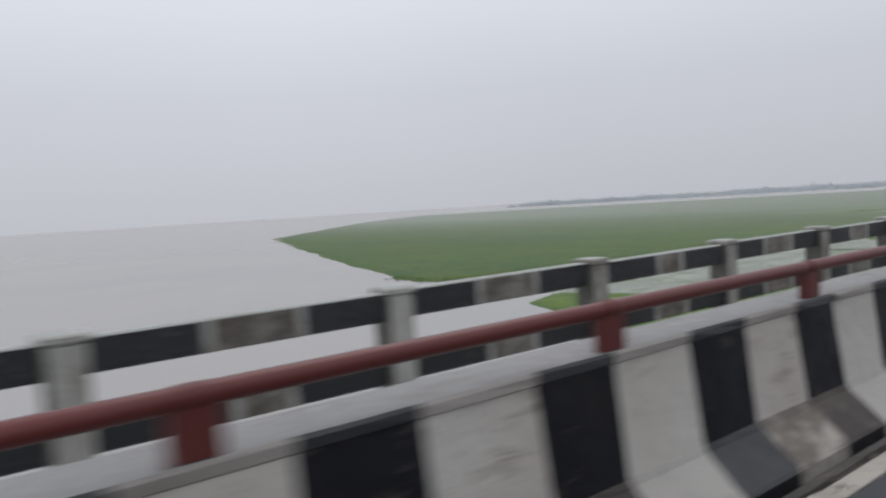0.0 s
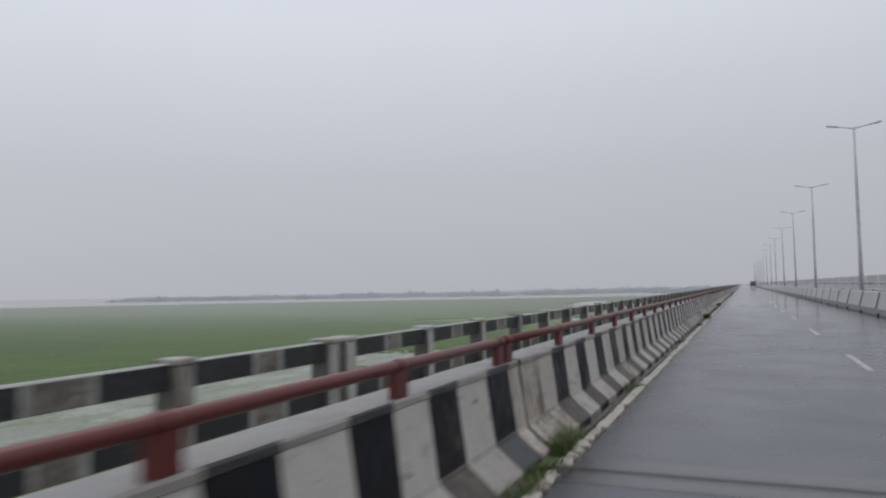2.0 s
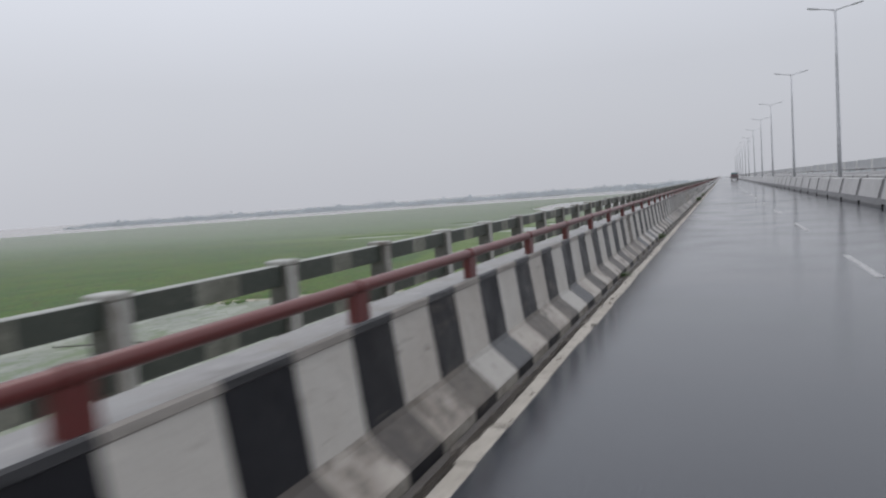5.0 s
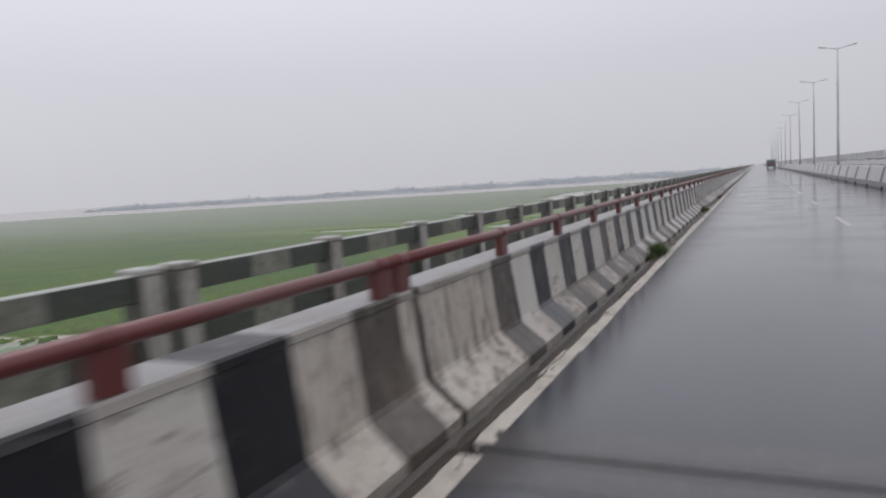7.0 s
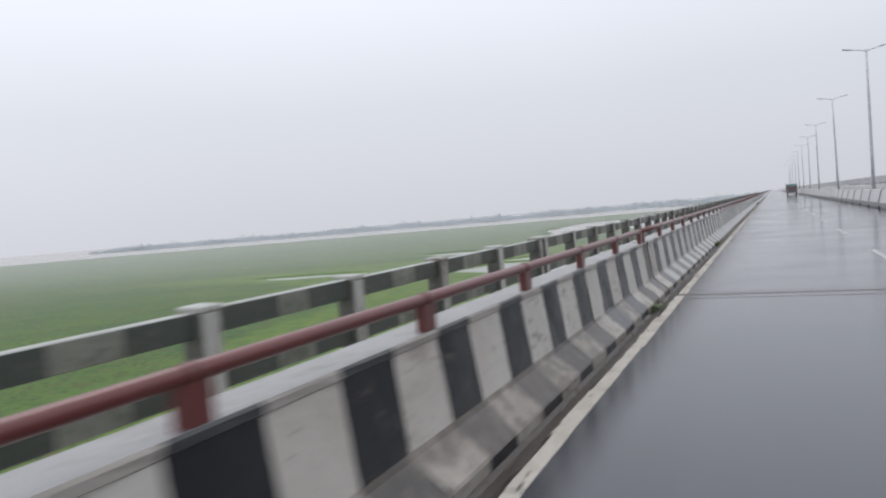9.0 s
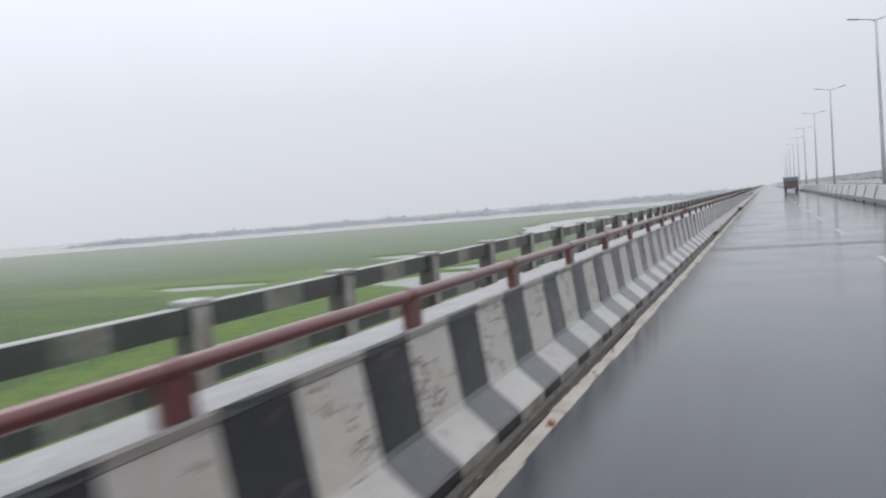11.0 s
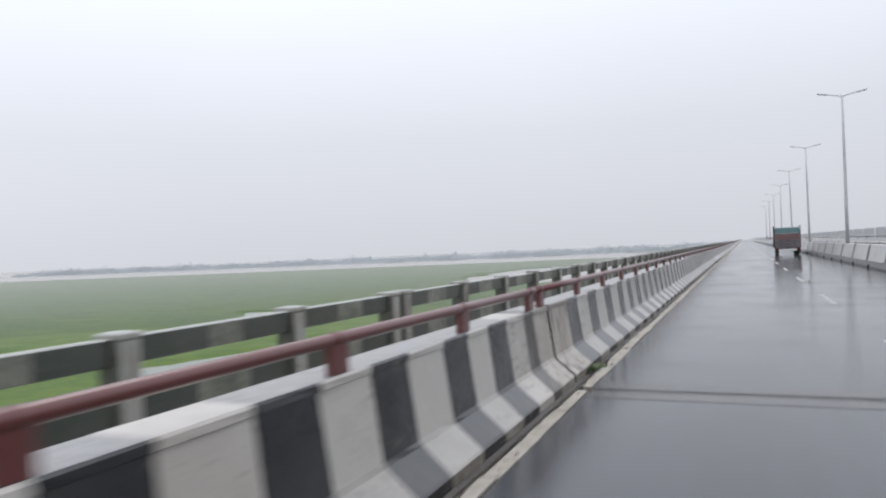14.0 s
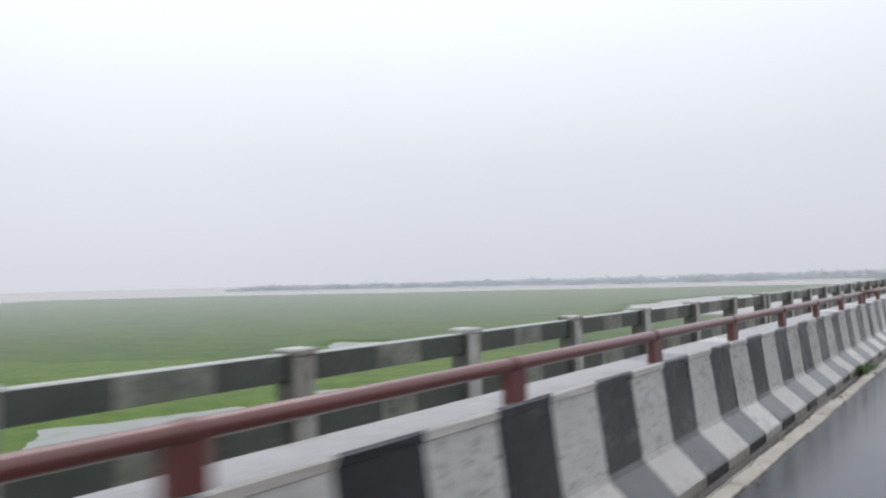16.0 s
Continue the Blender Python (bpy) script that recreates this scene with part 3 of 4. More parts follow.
EDGES = [(FIELD[i], FIELD[i + 1], 1.0) for i in range(2, 8)]
tufts("reed_tufts", M_MARSH, 900, EDGES, 0.16, "ragged green reed tufts along the water's edge")


# ---- deck and road surface
bm = bmesh.new()
box(bm, RAIL_X - 0.25, FAR_X + 0.7, START, END, -1.3, -0.25)
tagged(mesh_object("bridge_deck", bm, M_CONC), "long grey concrete bridge deck", "bridge", kind="structure")
for s in range(FIRST_SPAN, LAST_SPAN + 2):
    y = joint_y(s)
    pier = tagged(empty("bridge_pier", (0, y, GROUND)), "plain grey concrete bridge pier standing in the river", "pier", group="bridge piers", kind="structure")
    bm = bmesh.new()
    box(bm, RAIL_X + 0.6, FAR_X - 0.3, -1.1, 1.1, 10.5, 11.7, bevel=0.1)
    part("pier_cap", bm, M_CONC, pier)
    for x in (1.6, LAMP_X + LAMP_X - 1.6):
        bm = bmesh.new()
        tube(bm, [(x, 0, -1.5), (x, 0, 10.6)], [1.0, 1.0], 20)
        part("column", bm, M_CONC, pier)
for s in range(FIRST_SPAN, LAST_SPAN + 1):
    y0, y1 = joint_y(s), joint_y(s + 1)
    bm = bmesh.new()
    box(bm, 0.0, MEDIAN_X0 + 0.1, y0 + 0.09, y1 - 0.09, -0.246, 0.0)
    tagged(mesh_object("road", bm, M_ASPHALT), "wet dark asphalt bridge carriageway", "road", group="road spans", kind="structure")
bm = bmesh.new()
box(bm, 2 * LAMP_X - MEDIAN_X0 - 0.1, FAR_X - 0.4, START, END, -0.246, 0.0)
tagged(mesh_object("road_opposite", bm, M_ASPHALT), "wet asphalt of the opposite carriageway", "road", kind="structure")
bm = bmesh.new()
box(bm, RAIL_X - 0.2, -0.88, START, END, -0.246, 0.06)
tagged(mesh_object("footpath", bm, M_CONC), "narrow concrete footpath behind the crash barrier", "footpath", kind="structure")

def edge_x(y):
    """The edging strays a little from a straight line along the bridge."""
    return float(np.interp(y, [0, 60, 110, 150, 190, 215], [0.0, 0.03, 0.075, 0.06, 0.04, 0.0]))


# ---- gutter: a strip of silt and a pale concrete edging along the barrier
bm = bmesh.new()
box(bm, -0.62, -0.10, START, END, -0.246, -0.045)
tagged(mesh_object("gutter", bm, M_DIRT), "narrow gutter full of wet brown silt", "gutter", kind="structure")
# silt washed over the edging in a ragged line
ys = np.arange(-90.0, 340.0, 0.14)
reach = [edge_x(y) - 0.125 + 0.045 * noise.noise((1.3, y * 0.45, 0)) + 0.03 * noise.noise((7.1, y * 2.1, 0)) + 0.02 * noise.noise((3.3, y * 7.0, 0)) for y in ys]
verts = [p for y, r in zip(ys, reach) for p in ((-0.252, y, -0.012), (-0.205, y, -0.024), (max(r - 0.02, -0.17), y, 0.018), (max(r, -0.15), y, -0.05))]
faces = [(4 * i + k, 4 * i + k + 1, 4 * i + k + 5, 4 * i + k + 4) for i in range(len(ys) - 1) for k in range(3)]
me = bpy.data.meshes.new("gutter_silt")
me.from_pydata(verts, [], faces)
me.materials.append(M_DIRT)
tagged(new("gutter_silt", me), "wet dark silt washed along the gutter and over the edging", "silt", kind="stuff")
rng = random.Random(4)
for s in range(FIRST_SPAN, LAST_SPAN + 1):
    y0, y1 = joint_y(s), joint_y(s + 1)
    strip = empty("edging", (0, y0, 0))
    tagged(strip, "pale worn concrete edging strip beside the asphalt", "kerb", group="edging spans", kind="structure")
    if s <= NEAR_SPANS - 2:
        y = 0.1
        while y < y1 - y0 - 0.1:
            broken = rng.random() < (0.2 if s <= 1 else 0.05) or y0 + y < 3.6 < y0 + y + 2.6
            ln = min(rng.uniform(0.14, 0.34) if broken else rng.uniform(0.55, 1.3), y1 - y0 - 0.1 - y)
            bm = bmesh.new()
            d = rng.uniform(-0.018, 0.018)
            c = edge_x(y0 + y)
            box(bm, -0.145 + d + c, -0.002 + c + rng.uniform(-0.025, 0.0), y, y + ln - rng.uniform(0.005, 0.03), -0.2, rng.uniform(0.007, 0.016), bevel=0.006)
            if broken:  # knocked askew, with a chipped corner
                bmesh.ops.rotate(bm, cent=(-0.07 + c, y + ln / 2, 0), matrix=Matrix.Rotation(rng.uniform(-0.16, 0.16), 3, "Z") @ Matrix.Rotation(rng.uniform(-0.06, 0.06), 3, "Y"), verts=bm.verts)
                cut = rng.uniform(0.03, 0.09)
                for v in bm.verts:
                    if v.co.x > -0.05 + c and v.co.y > y + ln * 0.55:
                        v.co.x -= cut
            part("edging_stone", bm, M_PALE, strip)
            y += ln
    else:
        bm = bmesh.new()
        box(bm, -0.145, -0.002, 0.1, y1 - y0 - 0.1, -0.2, 0.01)
        part("edging_stone", bm, M_PALE, strip)

# ---- expansion joints across the road
for s in range(FIRST_SPAN + 1, LAST_SPAN + 1):
    y = joint_y(s)
    j = tagged(empty("expansion_joint", (0, y, 0)), "steel-edged rubber expansion joint across the road", "joint", group="expansion joints", kind="structure")
    bm = bmesh.new()
    box(bm, 0.0, MEDIAN_X0 + 0.1, -0.026, 0.026, -0.2, -0.008)
    part("seal", bm, M_RUBBER, j, "black rubber seal")
    for sgn in (-1, 1):
        bm = bmesh.new()
        a, b = sorted((sgn * 0.026, sgn * 0.088))
        box(bm, 0.0, MEDIAN_X0 + 0.1, a, b, -0.2, 0.004)
        part("edge_plate", bm, M_STEEL, j)
    for sgn in (-1, 1):
        bm = bmesh.new()
        a, b = sorted((sgn * 0.10, sgn * 0.42))
        box(bm, 0.01, MEDIAN_X0 - 0.05, a, b, -0.1, 0.003)
        part("nosing", bm, M_NOSE, j, "concrete nosing")

# ---- lane dashes
y = 56.63 - 9.253 * 12
while y < 700:
    bm = bmesh.new()
    box(bm, 3.37, 3.48, y, y + 3.0, -0.05, 0.004)
    tagged(mesh_object("lane_dash", bm, M_LINE), "worn white lane dash on the wet road", "road marking", group="lane dashes", kind="structure")
    y += 9.253

# ---- dark worn patches and thin puddles on the asphalt
M_PATCH = material("dark_asphalt_patch", (0.014, 0.014, 0.016), 0.24, spots=[(6.0, 0.45, 0.7, (0.026, 0.027, 0.030), 0.8, U1)], bump=0.12, bump_scale=60.0, spec=0.35)
rng = random.Random(13)
for x, y, w, ln in ((2.93, 55.4, 0.17, 0.34), (2.37, 49.13, 0.12, 0.2), (2.29, 46.25, 0.12, 0.14), (3.1, 119.0, 0.10, 0.22), (0.19, 135.29, 0.16, 0.09), (1.53, 131.90, 0.12, 0.08), (2.24, 136.83, 0.22, 0.3)):
    bm = bmesh.new()
    rim = [bm.verts.new((w * math.cos(a) * rng.uniform(.7, 1.2), ln * math.sin(a) * rng.uniform(.7, 1.2), 0.0035)) for a in [k * math.tau / 18 for k in range(18)]]
    low = [bm.verts.new((v.co.x * 1.04, v.co.y * 1.04, -0.02)) for v in rim]
    bm.faces.new(rim)
    for k in range(18):
        bm.faces.new((low[k], low[(k + 1) % 18], rim[(k + 1) % 18], rim[k]))
    o = mesh_object("road_patch", bm, M_PATCH)
    o.location = (x, y, 0)
    tagged(o, "small dark broken patch in the wet asphalt", "patch", group="road patches", kind="structure")

# ---- crash barriers: black and white bands painted right round the section
BARRIER = [(-0.256, -0.1), (-0.262, 0.058), (-0.276, 0.078), (-0.475, 0.248), (-0.494, 0.286), (-0.562, 0.82), (-0.55, 0.828), (-0.55, 0.866), (-0.563, 0.88),
           (-0.872, 0.88), (-0.885, 0.867), (-0.9, -0.1)]
BARRIER = BARRIER[::-1]


# a black band starts at each of these places; the bands between are spaced evenly
BLACK_STARTS = [-40.88, -30.81, -20.77, -10.64, -0.48, 0.57, 1.75, 3.88, 8.76, 17.73, 27.77, 37.88, 46.74, 106.08, 116.14, 126.15, 176.26, 186.38, 196.32, 205.26, 215.31, 225.37, 236.59, 237.72, 238.76, 239.84, 241.8, 245.72, 255.77, 264.66, 274.78]
LONE_BLACK = {1.75: 0.57, 239.84: 0.36}  # the last black band before a joint, with a wide white stretch over the joint
rng = random.Random(7)
edges = []
y = BLACK_STARTS[0] - 1.12 * 60
while y < BLACK_STARTS[0] - 0.5:
    edges += [y, y + 0.55]
    y += 1.12
for a, b in zip(BLACK_STARTS, BLACK_STARTS[1:]):
    n = round((b - a) / 1.12) if a not in LONE_BLACK else 1
    if n == 1:
        edges += [a, a + LONE_BLACK.get(a, 0.52)]
        continue
    for k in range(n):
        edges += [a + (b - a) * k / n, a + (b - a) * (k + 0.475 + rng.uniform(-0.02, 0.02)) / n]
y = BLACK_STARTS[-1]
while y < END:
    edges += [y, y + 0.55]
    y += 1.12


def ring(rr, y):
    return [y + rr.uniform(-0.010, 0.010) for _ in BARRIER]


def band_mesh(r0, r1, rr, profile):
    bm = bmesh.new()
    n = len(profile)
    m = [(a + b) / 2 for a, b in zip(r0, r1)]
    rows = []
    for k, ys in enumerate((r0, m, r1)):
        rows.append([bm.verts.new((x + (rr.gauss(0, 0.0028) if 1 < i < n - 2 else 0), yy, z)) for i, ((x, z), yy) in enumerate(zip(profile, ys))])
    for a, b in zip(rows, rows[1:]):
        for i in range(n):
            bm.faces.new((a[i], a[(i + 1) % n], b[(i + 1) % n], b[i]))
    bm.faces.new(rows[0][::-1])
    bm.faces.new(rows[-1])
    bmesh.ops.recalc_face_normals(bm, faces=bm.faces)
    bm.normal_update()
    for f in bm.faces:
        mid = f.calc_center_median()
        if f.normal.z > 0.85 and mid.z > 0.5:
            f.material_index = 1
        elif mid.z > max(p[1] for p in profile) - 0.056 and f.normal.x > 0.3:
            f.material_index = 4
        elif f.normal.z > 0.35 and mid.z < 0.5:
            f.material_index = 2
        elif f.normal.x > 0.35 and mid.z < 0.074:
            f.material_index = 3
        elif abs(f.normal.y) > 0.9:
            f.material_index = 5
    return bm


for s in range(FIRST_SPAN, LAST_SPAN + 1):
    y0, y1 = joint_y(s) + 0.42, joint_y(s + 1) + 0.42
    b = tagged(empty("crash_barrier", (0, y0, 0)), "concrete crash barrier painted in weathered black and white bands", "barrier", group="crash barrier spans")
    cuts = [y0 + 0.034] + [e for e in sorted(edges + [3.35]) if y0 + 0.1 < e < y1 - 0.1] + [y1 - 0.034]
    black = [False] * (len(cuts) - 1)
    for k in range(len(cuts) - 1):
        mid = (cuts[k] + cuts[k + 1]) / 2
        q = max(i for i, e in enumerate(edges) if e <= mid)
        black[k] = q % 2 == 0 and not (s == 2 and k <= 2)
    if s <= 5:
        rings = [ring(rng, c - y0) for c in cuts]
        for k in range(len(cuts) - 1):
            last = len(cuts) - 2
            mats = [M_BLACK, M_TOP_DARK, M_SPLASH, M_BLACK, M_SPLASH] if black[k] else [M_WHITE, M_TOP_PALE, M_DUSTED, M_FOOT, M_LIP]
            lab = ""
            if s >= 4:
                mats[4] = mats[0]
            if s <= 2 and rng.random() < (0.85 if s >= 0 else 0.45):
                mats[2] = M_SOILED_BLACK if black[k] else M_SOILED_WHITE
            if not black[k] and (9 < cuts[k] < 12.5 or 111 < cuts[k] < 119.8 or 126.2 < cuts[k] < 129 or 175 < cuts[k] < 182):
                mats[0], mats[2], lab = M_CRACKED, M_DUSTED, "cream-white band with brown cracks in its paint"
            if not black[k] and 273.6 < cuts[k] < 292:
                mats[0], lab = M_FLAKED, "white band with flaking, scuffed paint"
            if not black[k] and (k <= (2 if s == 2 else 0) or k >= last - (3 if s in (0, 1) else 0)):
                mats, lab = [M_STAIN_PALE, M_TOP_PALE, M_STAIN_PALE, M_FOOT, M_LIP], "white band stained brown beside the joint"
            elif black[k] and s != -1 and (k >= last - (6 if s == 0 else 1) or (rng.random() < 0.04 and s < 3)):
                mats, lab = [M_STAIN_DARK, M_TOP_DARK, M_STAIN_DARK, M_STAIN_DARK, M_STAIN_DARK], "black band stained muddy brown"
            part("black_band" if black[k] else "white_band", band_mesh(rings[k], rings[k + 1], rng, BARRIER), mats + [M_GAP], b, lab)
    else:
        bm = bmesh.new()
        extrude_profile(bm, BARRIER, [c - y0 for c in cuts], [1 if q else 0 for q in black])
        part("body", bm, [M_WHITE, M_BLACK], b)

# ---- red pipe rail on top of the barrier
PIPE_X, BARRIER_TOP = -0.60, 0.88
STAND_SHIFT = {-1: 0.10, 1: 0.2, 2: 0.14, 3: 0.11, 4: -0.03, 5: 0.08}  # along the span, from the railing posts


def stand_mesh():
    bm = bmesh.new()
    box(bm, -0.03, 0.03, -0.085, 0.085, -0.002, 0.175, bevel=0.006)
    tube(bm, [(0, -0.03, 0.199), (0, 0.03, 0.199)], [0.046, 0.046], 12)
    me = bpy.data.meshes.new("stand")
    bm.to_mesh(me)
    bm.free()
    me.materials.append(M_RED)
    return me


STAND = stand_mesh()
for s in range(FIRST_SPAN, LAST_SPAN + 1):
    y0 = joint_y(s)
    r = tagged(empty("pipe_rail", (PIPE_X, y0, BARRIER_TOP)), "rust-red painted steel pipe rail on short stands", "rail", group="pipe rail spans")
    ln = joint_y(s + 1) - y0
    bm = bmesh.new()
    tube(bm, [(0, k * ln / 24, 0.199) for k in range(25)], [0.040] * 25, 14)
    part("pipe", bm, M_RED, r)
    if s <= NEAR_SPANS:
        for y in span_posts(s):
            st = new("stand", STAND)
            st.parent = r
            st.location = (0, y - y0 + (0.02 + 0.0055 * (y - y0) if s == 0 else STAND_SHIFT.get(s, 0.1)), 0)
    else:
        bm = bmesh.new()
        for y in span_posts(s):
            box(bm, -0.012, 0.012, y - y0 - 0.075, y - y0 + 0.075, 0.0, 0.16)
        tagged(part("stands", bm, M_RED, r), kind="stuff")


# ---- outer footpath railing: posts with caps, two banded concrete rails in each bay
def post_mesh():
    bm = bmesh.new()
    box(bm, -0.10, 0.10, -0.10, 0.10, -1.03, -0.05, bevel=0.012)
    bm.normal_update()
    # the -y face takes the darker mottled material
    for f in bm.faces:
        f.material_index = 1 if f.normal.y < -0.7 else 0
    box(bm, -0.112, 0.112, -0.112, 0.112, -0.05, 0.0, bevel=0.012)
    bm.normal_update()
    for f in bm.faces:
        if f.normal.z > 0.9:
            f.material_index = 2
    me = bpy.data.meshes.new("post")
    bm.to_mesh(me)
    bm.free()
    me.materials.append(M_POST)
    me.materials.append(M_DARKMOTTLED)
    me.materials.append(M_RAILTOP)
    return me


def rail_mesh(ln, a, b, h=0.095, mats=(0, 0, 0)):
    bm = bmesh.new()
    prof = [(-0.05, 0.01 - h), (-0.04, -h), (0.04, -h), (0.05, 0.01 - h), (0.05, h - 0.01), (0.04, h), (-0.04, h), (-0.05, h - 0.01)]
    extrude_profile(bm, prof, [0, ln * a, ln * a + 0.06, ln * b - 0.06, ln * b, ln], [1, 3, 0, 3, 1])
    bm.normal_update()
    for f in bm.faces:
        # upward faces take the pale colour that stands in for sky gleam
        if f.normal.z > 0.5:
            f.material_index = 2
    me = bpy.data.meshes.new("rail")
    bm.to_mesh(me)
    bm.free()
    for mt in mats:
        me.materials.append(mt)
    return me


POST = post_mesh()
SPLITS = ((0.37, 0.66), (0.33, 0.68), (0.40, 0.63))
CRISP = (M_RAILMID, M_RAILDARK, M_RAILTOP, M_RAILBAR)
MOSSY_HAZED = (M_RAILWHITE, M_RAILBLACK, M_RAILTOP, M_RAILWHITE)
RAILS = {(mats, h): [rail_mesh(BAY - 0.2, a, b, h, mats) for a, b in SPLITS] for mats in (CRISP, MOSSY_HAZED) for h in (0.095, 0.125)}
rng = random.Random(11)
for s in range(FIRST_SPAN, LAST_SPAN + 1):
    y0 = joint_y(s)
    posts = span_posts(s)
    r = tagged(empty("footpath_railing", (RAIL_X, y0, 0.06)), "concrete footpath railing with banded black and white rails", "railing", group="footpath railing spans")
    if s <= NEAR_SPANS:
        for y in posts:
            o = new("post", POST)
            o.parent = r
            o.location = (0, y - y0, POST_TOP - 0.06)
            o.rotation_euler = (rng.uniform(-.008, .008), rng.uniform(-.01, .01), rng.uniform(-.03, .03))
        for y in posts[:-1]:
            for z, h in ((0.977, 0.095), (0.59, 0.125)):
                o = new("rail", rng.choice(RAILS[CRISP if s <= 0 else MOSSY_HAZED, h]))
                o.parent = r
                o.location = (rng.uniform(-.01, .01), y - y0 + 0.1, z - 0.06 + rng.uniform(-.008, .008))
    else:
        bm = bmesh.new()
        for y in posts:
            box(bm, -0.11, 0.11, y - y0 - 0.11, y - y0 + 0.11, 0, POST_TOP - 0.06)
        tagged(part("posts", bm, M_POST, r), kind="stuff")
        bm = bmesh.new()
        for y in posts[:-1]:
            for z in (0.912, 0.545):
                ya = y - y0 + 0.1
                for c0, c1, mi in ((0, .64, 1), (.64, 1.2, 0), (1.2, 1.8, 1)):
                    box(bm, -0.05, 0.05, ya + c0, ya + c1, z - 0.1, z + 0.1, mi)
        tagged(part("rails", bm, [M_RAILWHITE, M_RAILBLACK], r), kind="stuff")

# ---- median: two rows of barrier units with a strip of deck between them
def median_sections(side):
    """Upper wall, foot and recessed joint of a unit; side 1 faces the near carriageway, -1 the opposite one."""
    x0 = MEDIAN_X0 if side == 1 else 2 * LAMP_X - MEDIAN_X0
    up = [(0.15, 0.30), (MEDIAN_W, 0.30), (MEDIAN_W, 1.03), (MEDIAN_W - 0.04, 1.05), (0.37, 1.05), (0.33, 1.03)]
    low = [(-0.01, -0.1), (0.01, 0.09), (0.145, 0.31), (MEDIAN_W - 0.01, 0.31), (MEDIAN_W - 0.01, -0.1)]
    gap = [(0.18, 0.30), (MEDIAN_W - 0.03, 0.30), (MEDIAN_W - 0.03, 1.0), (0.40, 1.02), (0.36, 1.0)]
    return [[(x0 + side * x, z) for x, z in sec] for sec in (up, low, gap)]


UNIT = SPAN / 10


def median_unit(side):
    root = empty("median_barrier")
    up, low, gap = median_sections(side)
    x0 = up[0][0] - side * 0.17
    bm = bmesh.new()
    extrude_profile(bm, up, [0.0, UNIT - 0.62], 0)
    part("upper_wall", bm, M_MEDIAN, root)
    bm = bmesh.new()
    extrude_profile(bm, gap, [UNIT - 0.63, UNIT + 0.01], 0)
    part("joint_filler", bm, M_DARKGREY, root, "dark recessed joint")
    bm = bmesh.new()
    a, b = sorted((x0 - side * 0.006, x0 + side * 0.2))
    box(bm, a, b, 2.9, 3.14, -0.02, 0.14)
    part("drain_slot", bm, M_GAP, root, "black drain slot")
    bm = bmesh.new()
    extrude_profile(bm, low, [0.0, UNIT - 0.02], 0)
    part("foot", bm, M_DARKGREY, root, "dark spray-stained concrete foot")
    return tagged(root, "grimy white concrete median barrier unit with dark foot", "barrier", group="median barrier units")


M0 = 61.92 - UNIT * 35
for side in (1, -1):
    first = median_unit(side)
    first.location = (0, M0, 0)
    k = 1
    while M0 + k * UNIT < 620:
        copy_thing(first, Matrix.Translation((0, M0 + k * UNIT, 0)))
        k += 1
    bm = bmesh.new()
    extrude_profile(bm, median_sections(side)[0], [M0 + k * UNIT, END], 0)
    extrude_profile(bm, median_sections(side)[1], [M0 + k * UNIT, END], 0)
    tagged(mesh_object("median_barrier_far", bm, M_MEDIAN), "grimy white concrete median barrier far along the bridge", "barrier", kind="structure")
bm = bmesh.new()
box(bm, MEDIAN_X0 + MEDIAN_W - 0.05, 2 * LAMP_X - MEDIAN_X0 - MEDIAN_W + 0.05, START, END, -0.246, 0.3)
tagged(mesh_object("median_strip", bm, M_DARKMOTTLED), "dark concrete strip between the two median barriers", "median", kind="structure")


# ---- street lamps in the median
def street_lamp():
    root = empty("street_lamp")
    bm = bmesh.new()
    tube(bm, [(0, 0, 0), (0, 0, 3.5), (0, 0, 7.5), (0, 0, 10.87)], [0.125, 0.11, 0.088, 0.065], 12)
    part("pole", bm, M_GALV, root, smooth=False)
    bm = bmesh.new()
    box(bm, -0.2, 0.2, -0.2, 0.2, 0, 0.025, bevel=0.006)
    part("base_plate", bm, M_GALV, root)
    for sgn in (-1, 1):
        bm = bmesh.new()
        tube(bm, [(0, 0, 10.78), (sgn * 0.35, 0, 10.87), (sgn * 0.9, 0, 10.98)], [0.042, 0.036, 0.033], 8)
        arm = part("arm", bm, M_GALV, root)
        bm = bmesh.new()
        box(bm, -0.33, 0.33, -0.105, 0.105, -0.03, 0.03, bevel=0.018)
        box(bm, -0.29, 0.22, -0.08, 0.08, -0.042, -0.028)
        head = part("lamp_head", bm, M_LED, arm)
        head.matrix_local = pose(sgn * 1.2, 0, 11.04, 0, -sgn * 11, 0)
    return tagged(root, "tall grey twin-arm street lamp on the median", "street lamp", group="street lamps")


LAMPS = [-42.5, -13.0, 16.6, 46.2, 75.7, 104.0, 133.5, 165.5, 193.7, 224.3, 259.8, 288.1, 318.0, 346.5, 376.2]
y = LAMPS[-1] + 30
while y < 480:
    LAMPS.append(y)
    y += 30
first = street_lamp()
first.matrix_world = pose(LAMP_X, LAMPS[0], 0.30)
rng = random.Random(3)
for y in LAMPS[1:]:
    copy_thing(first, pose(LAMP_X, y, 0.30, rng.uniform(-.3, .3), rng.uniform(-.4, .4), rng.uniform(-3, 3)))

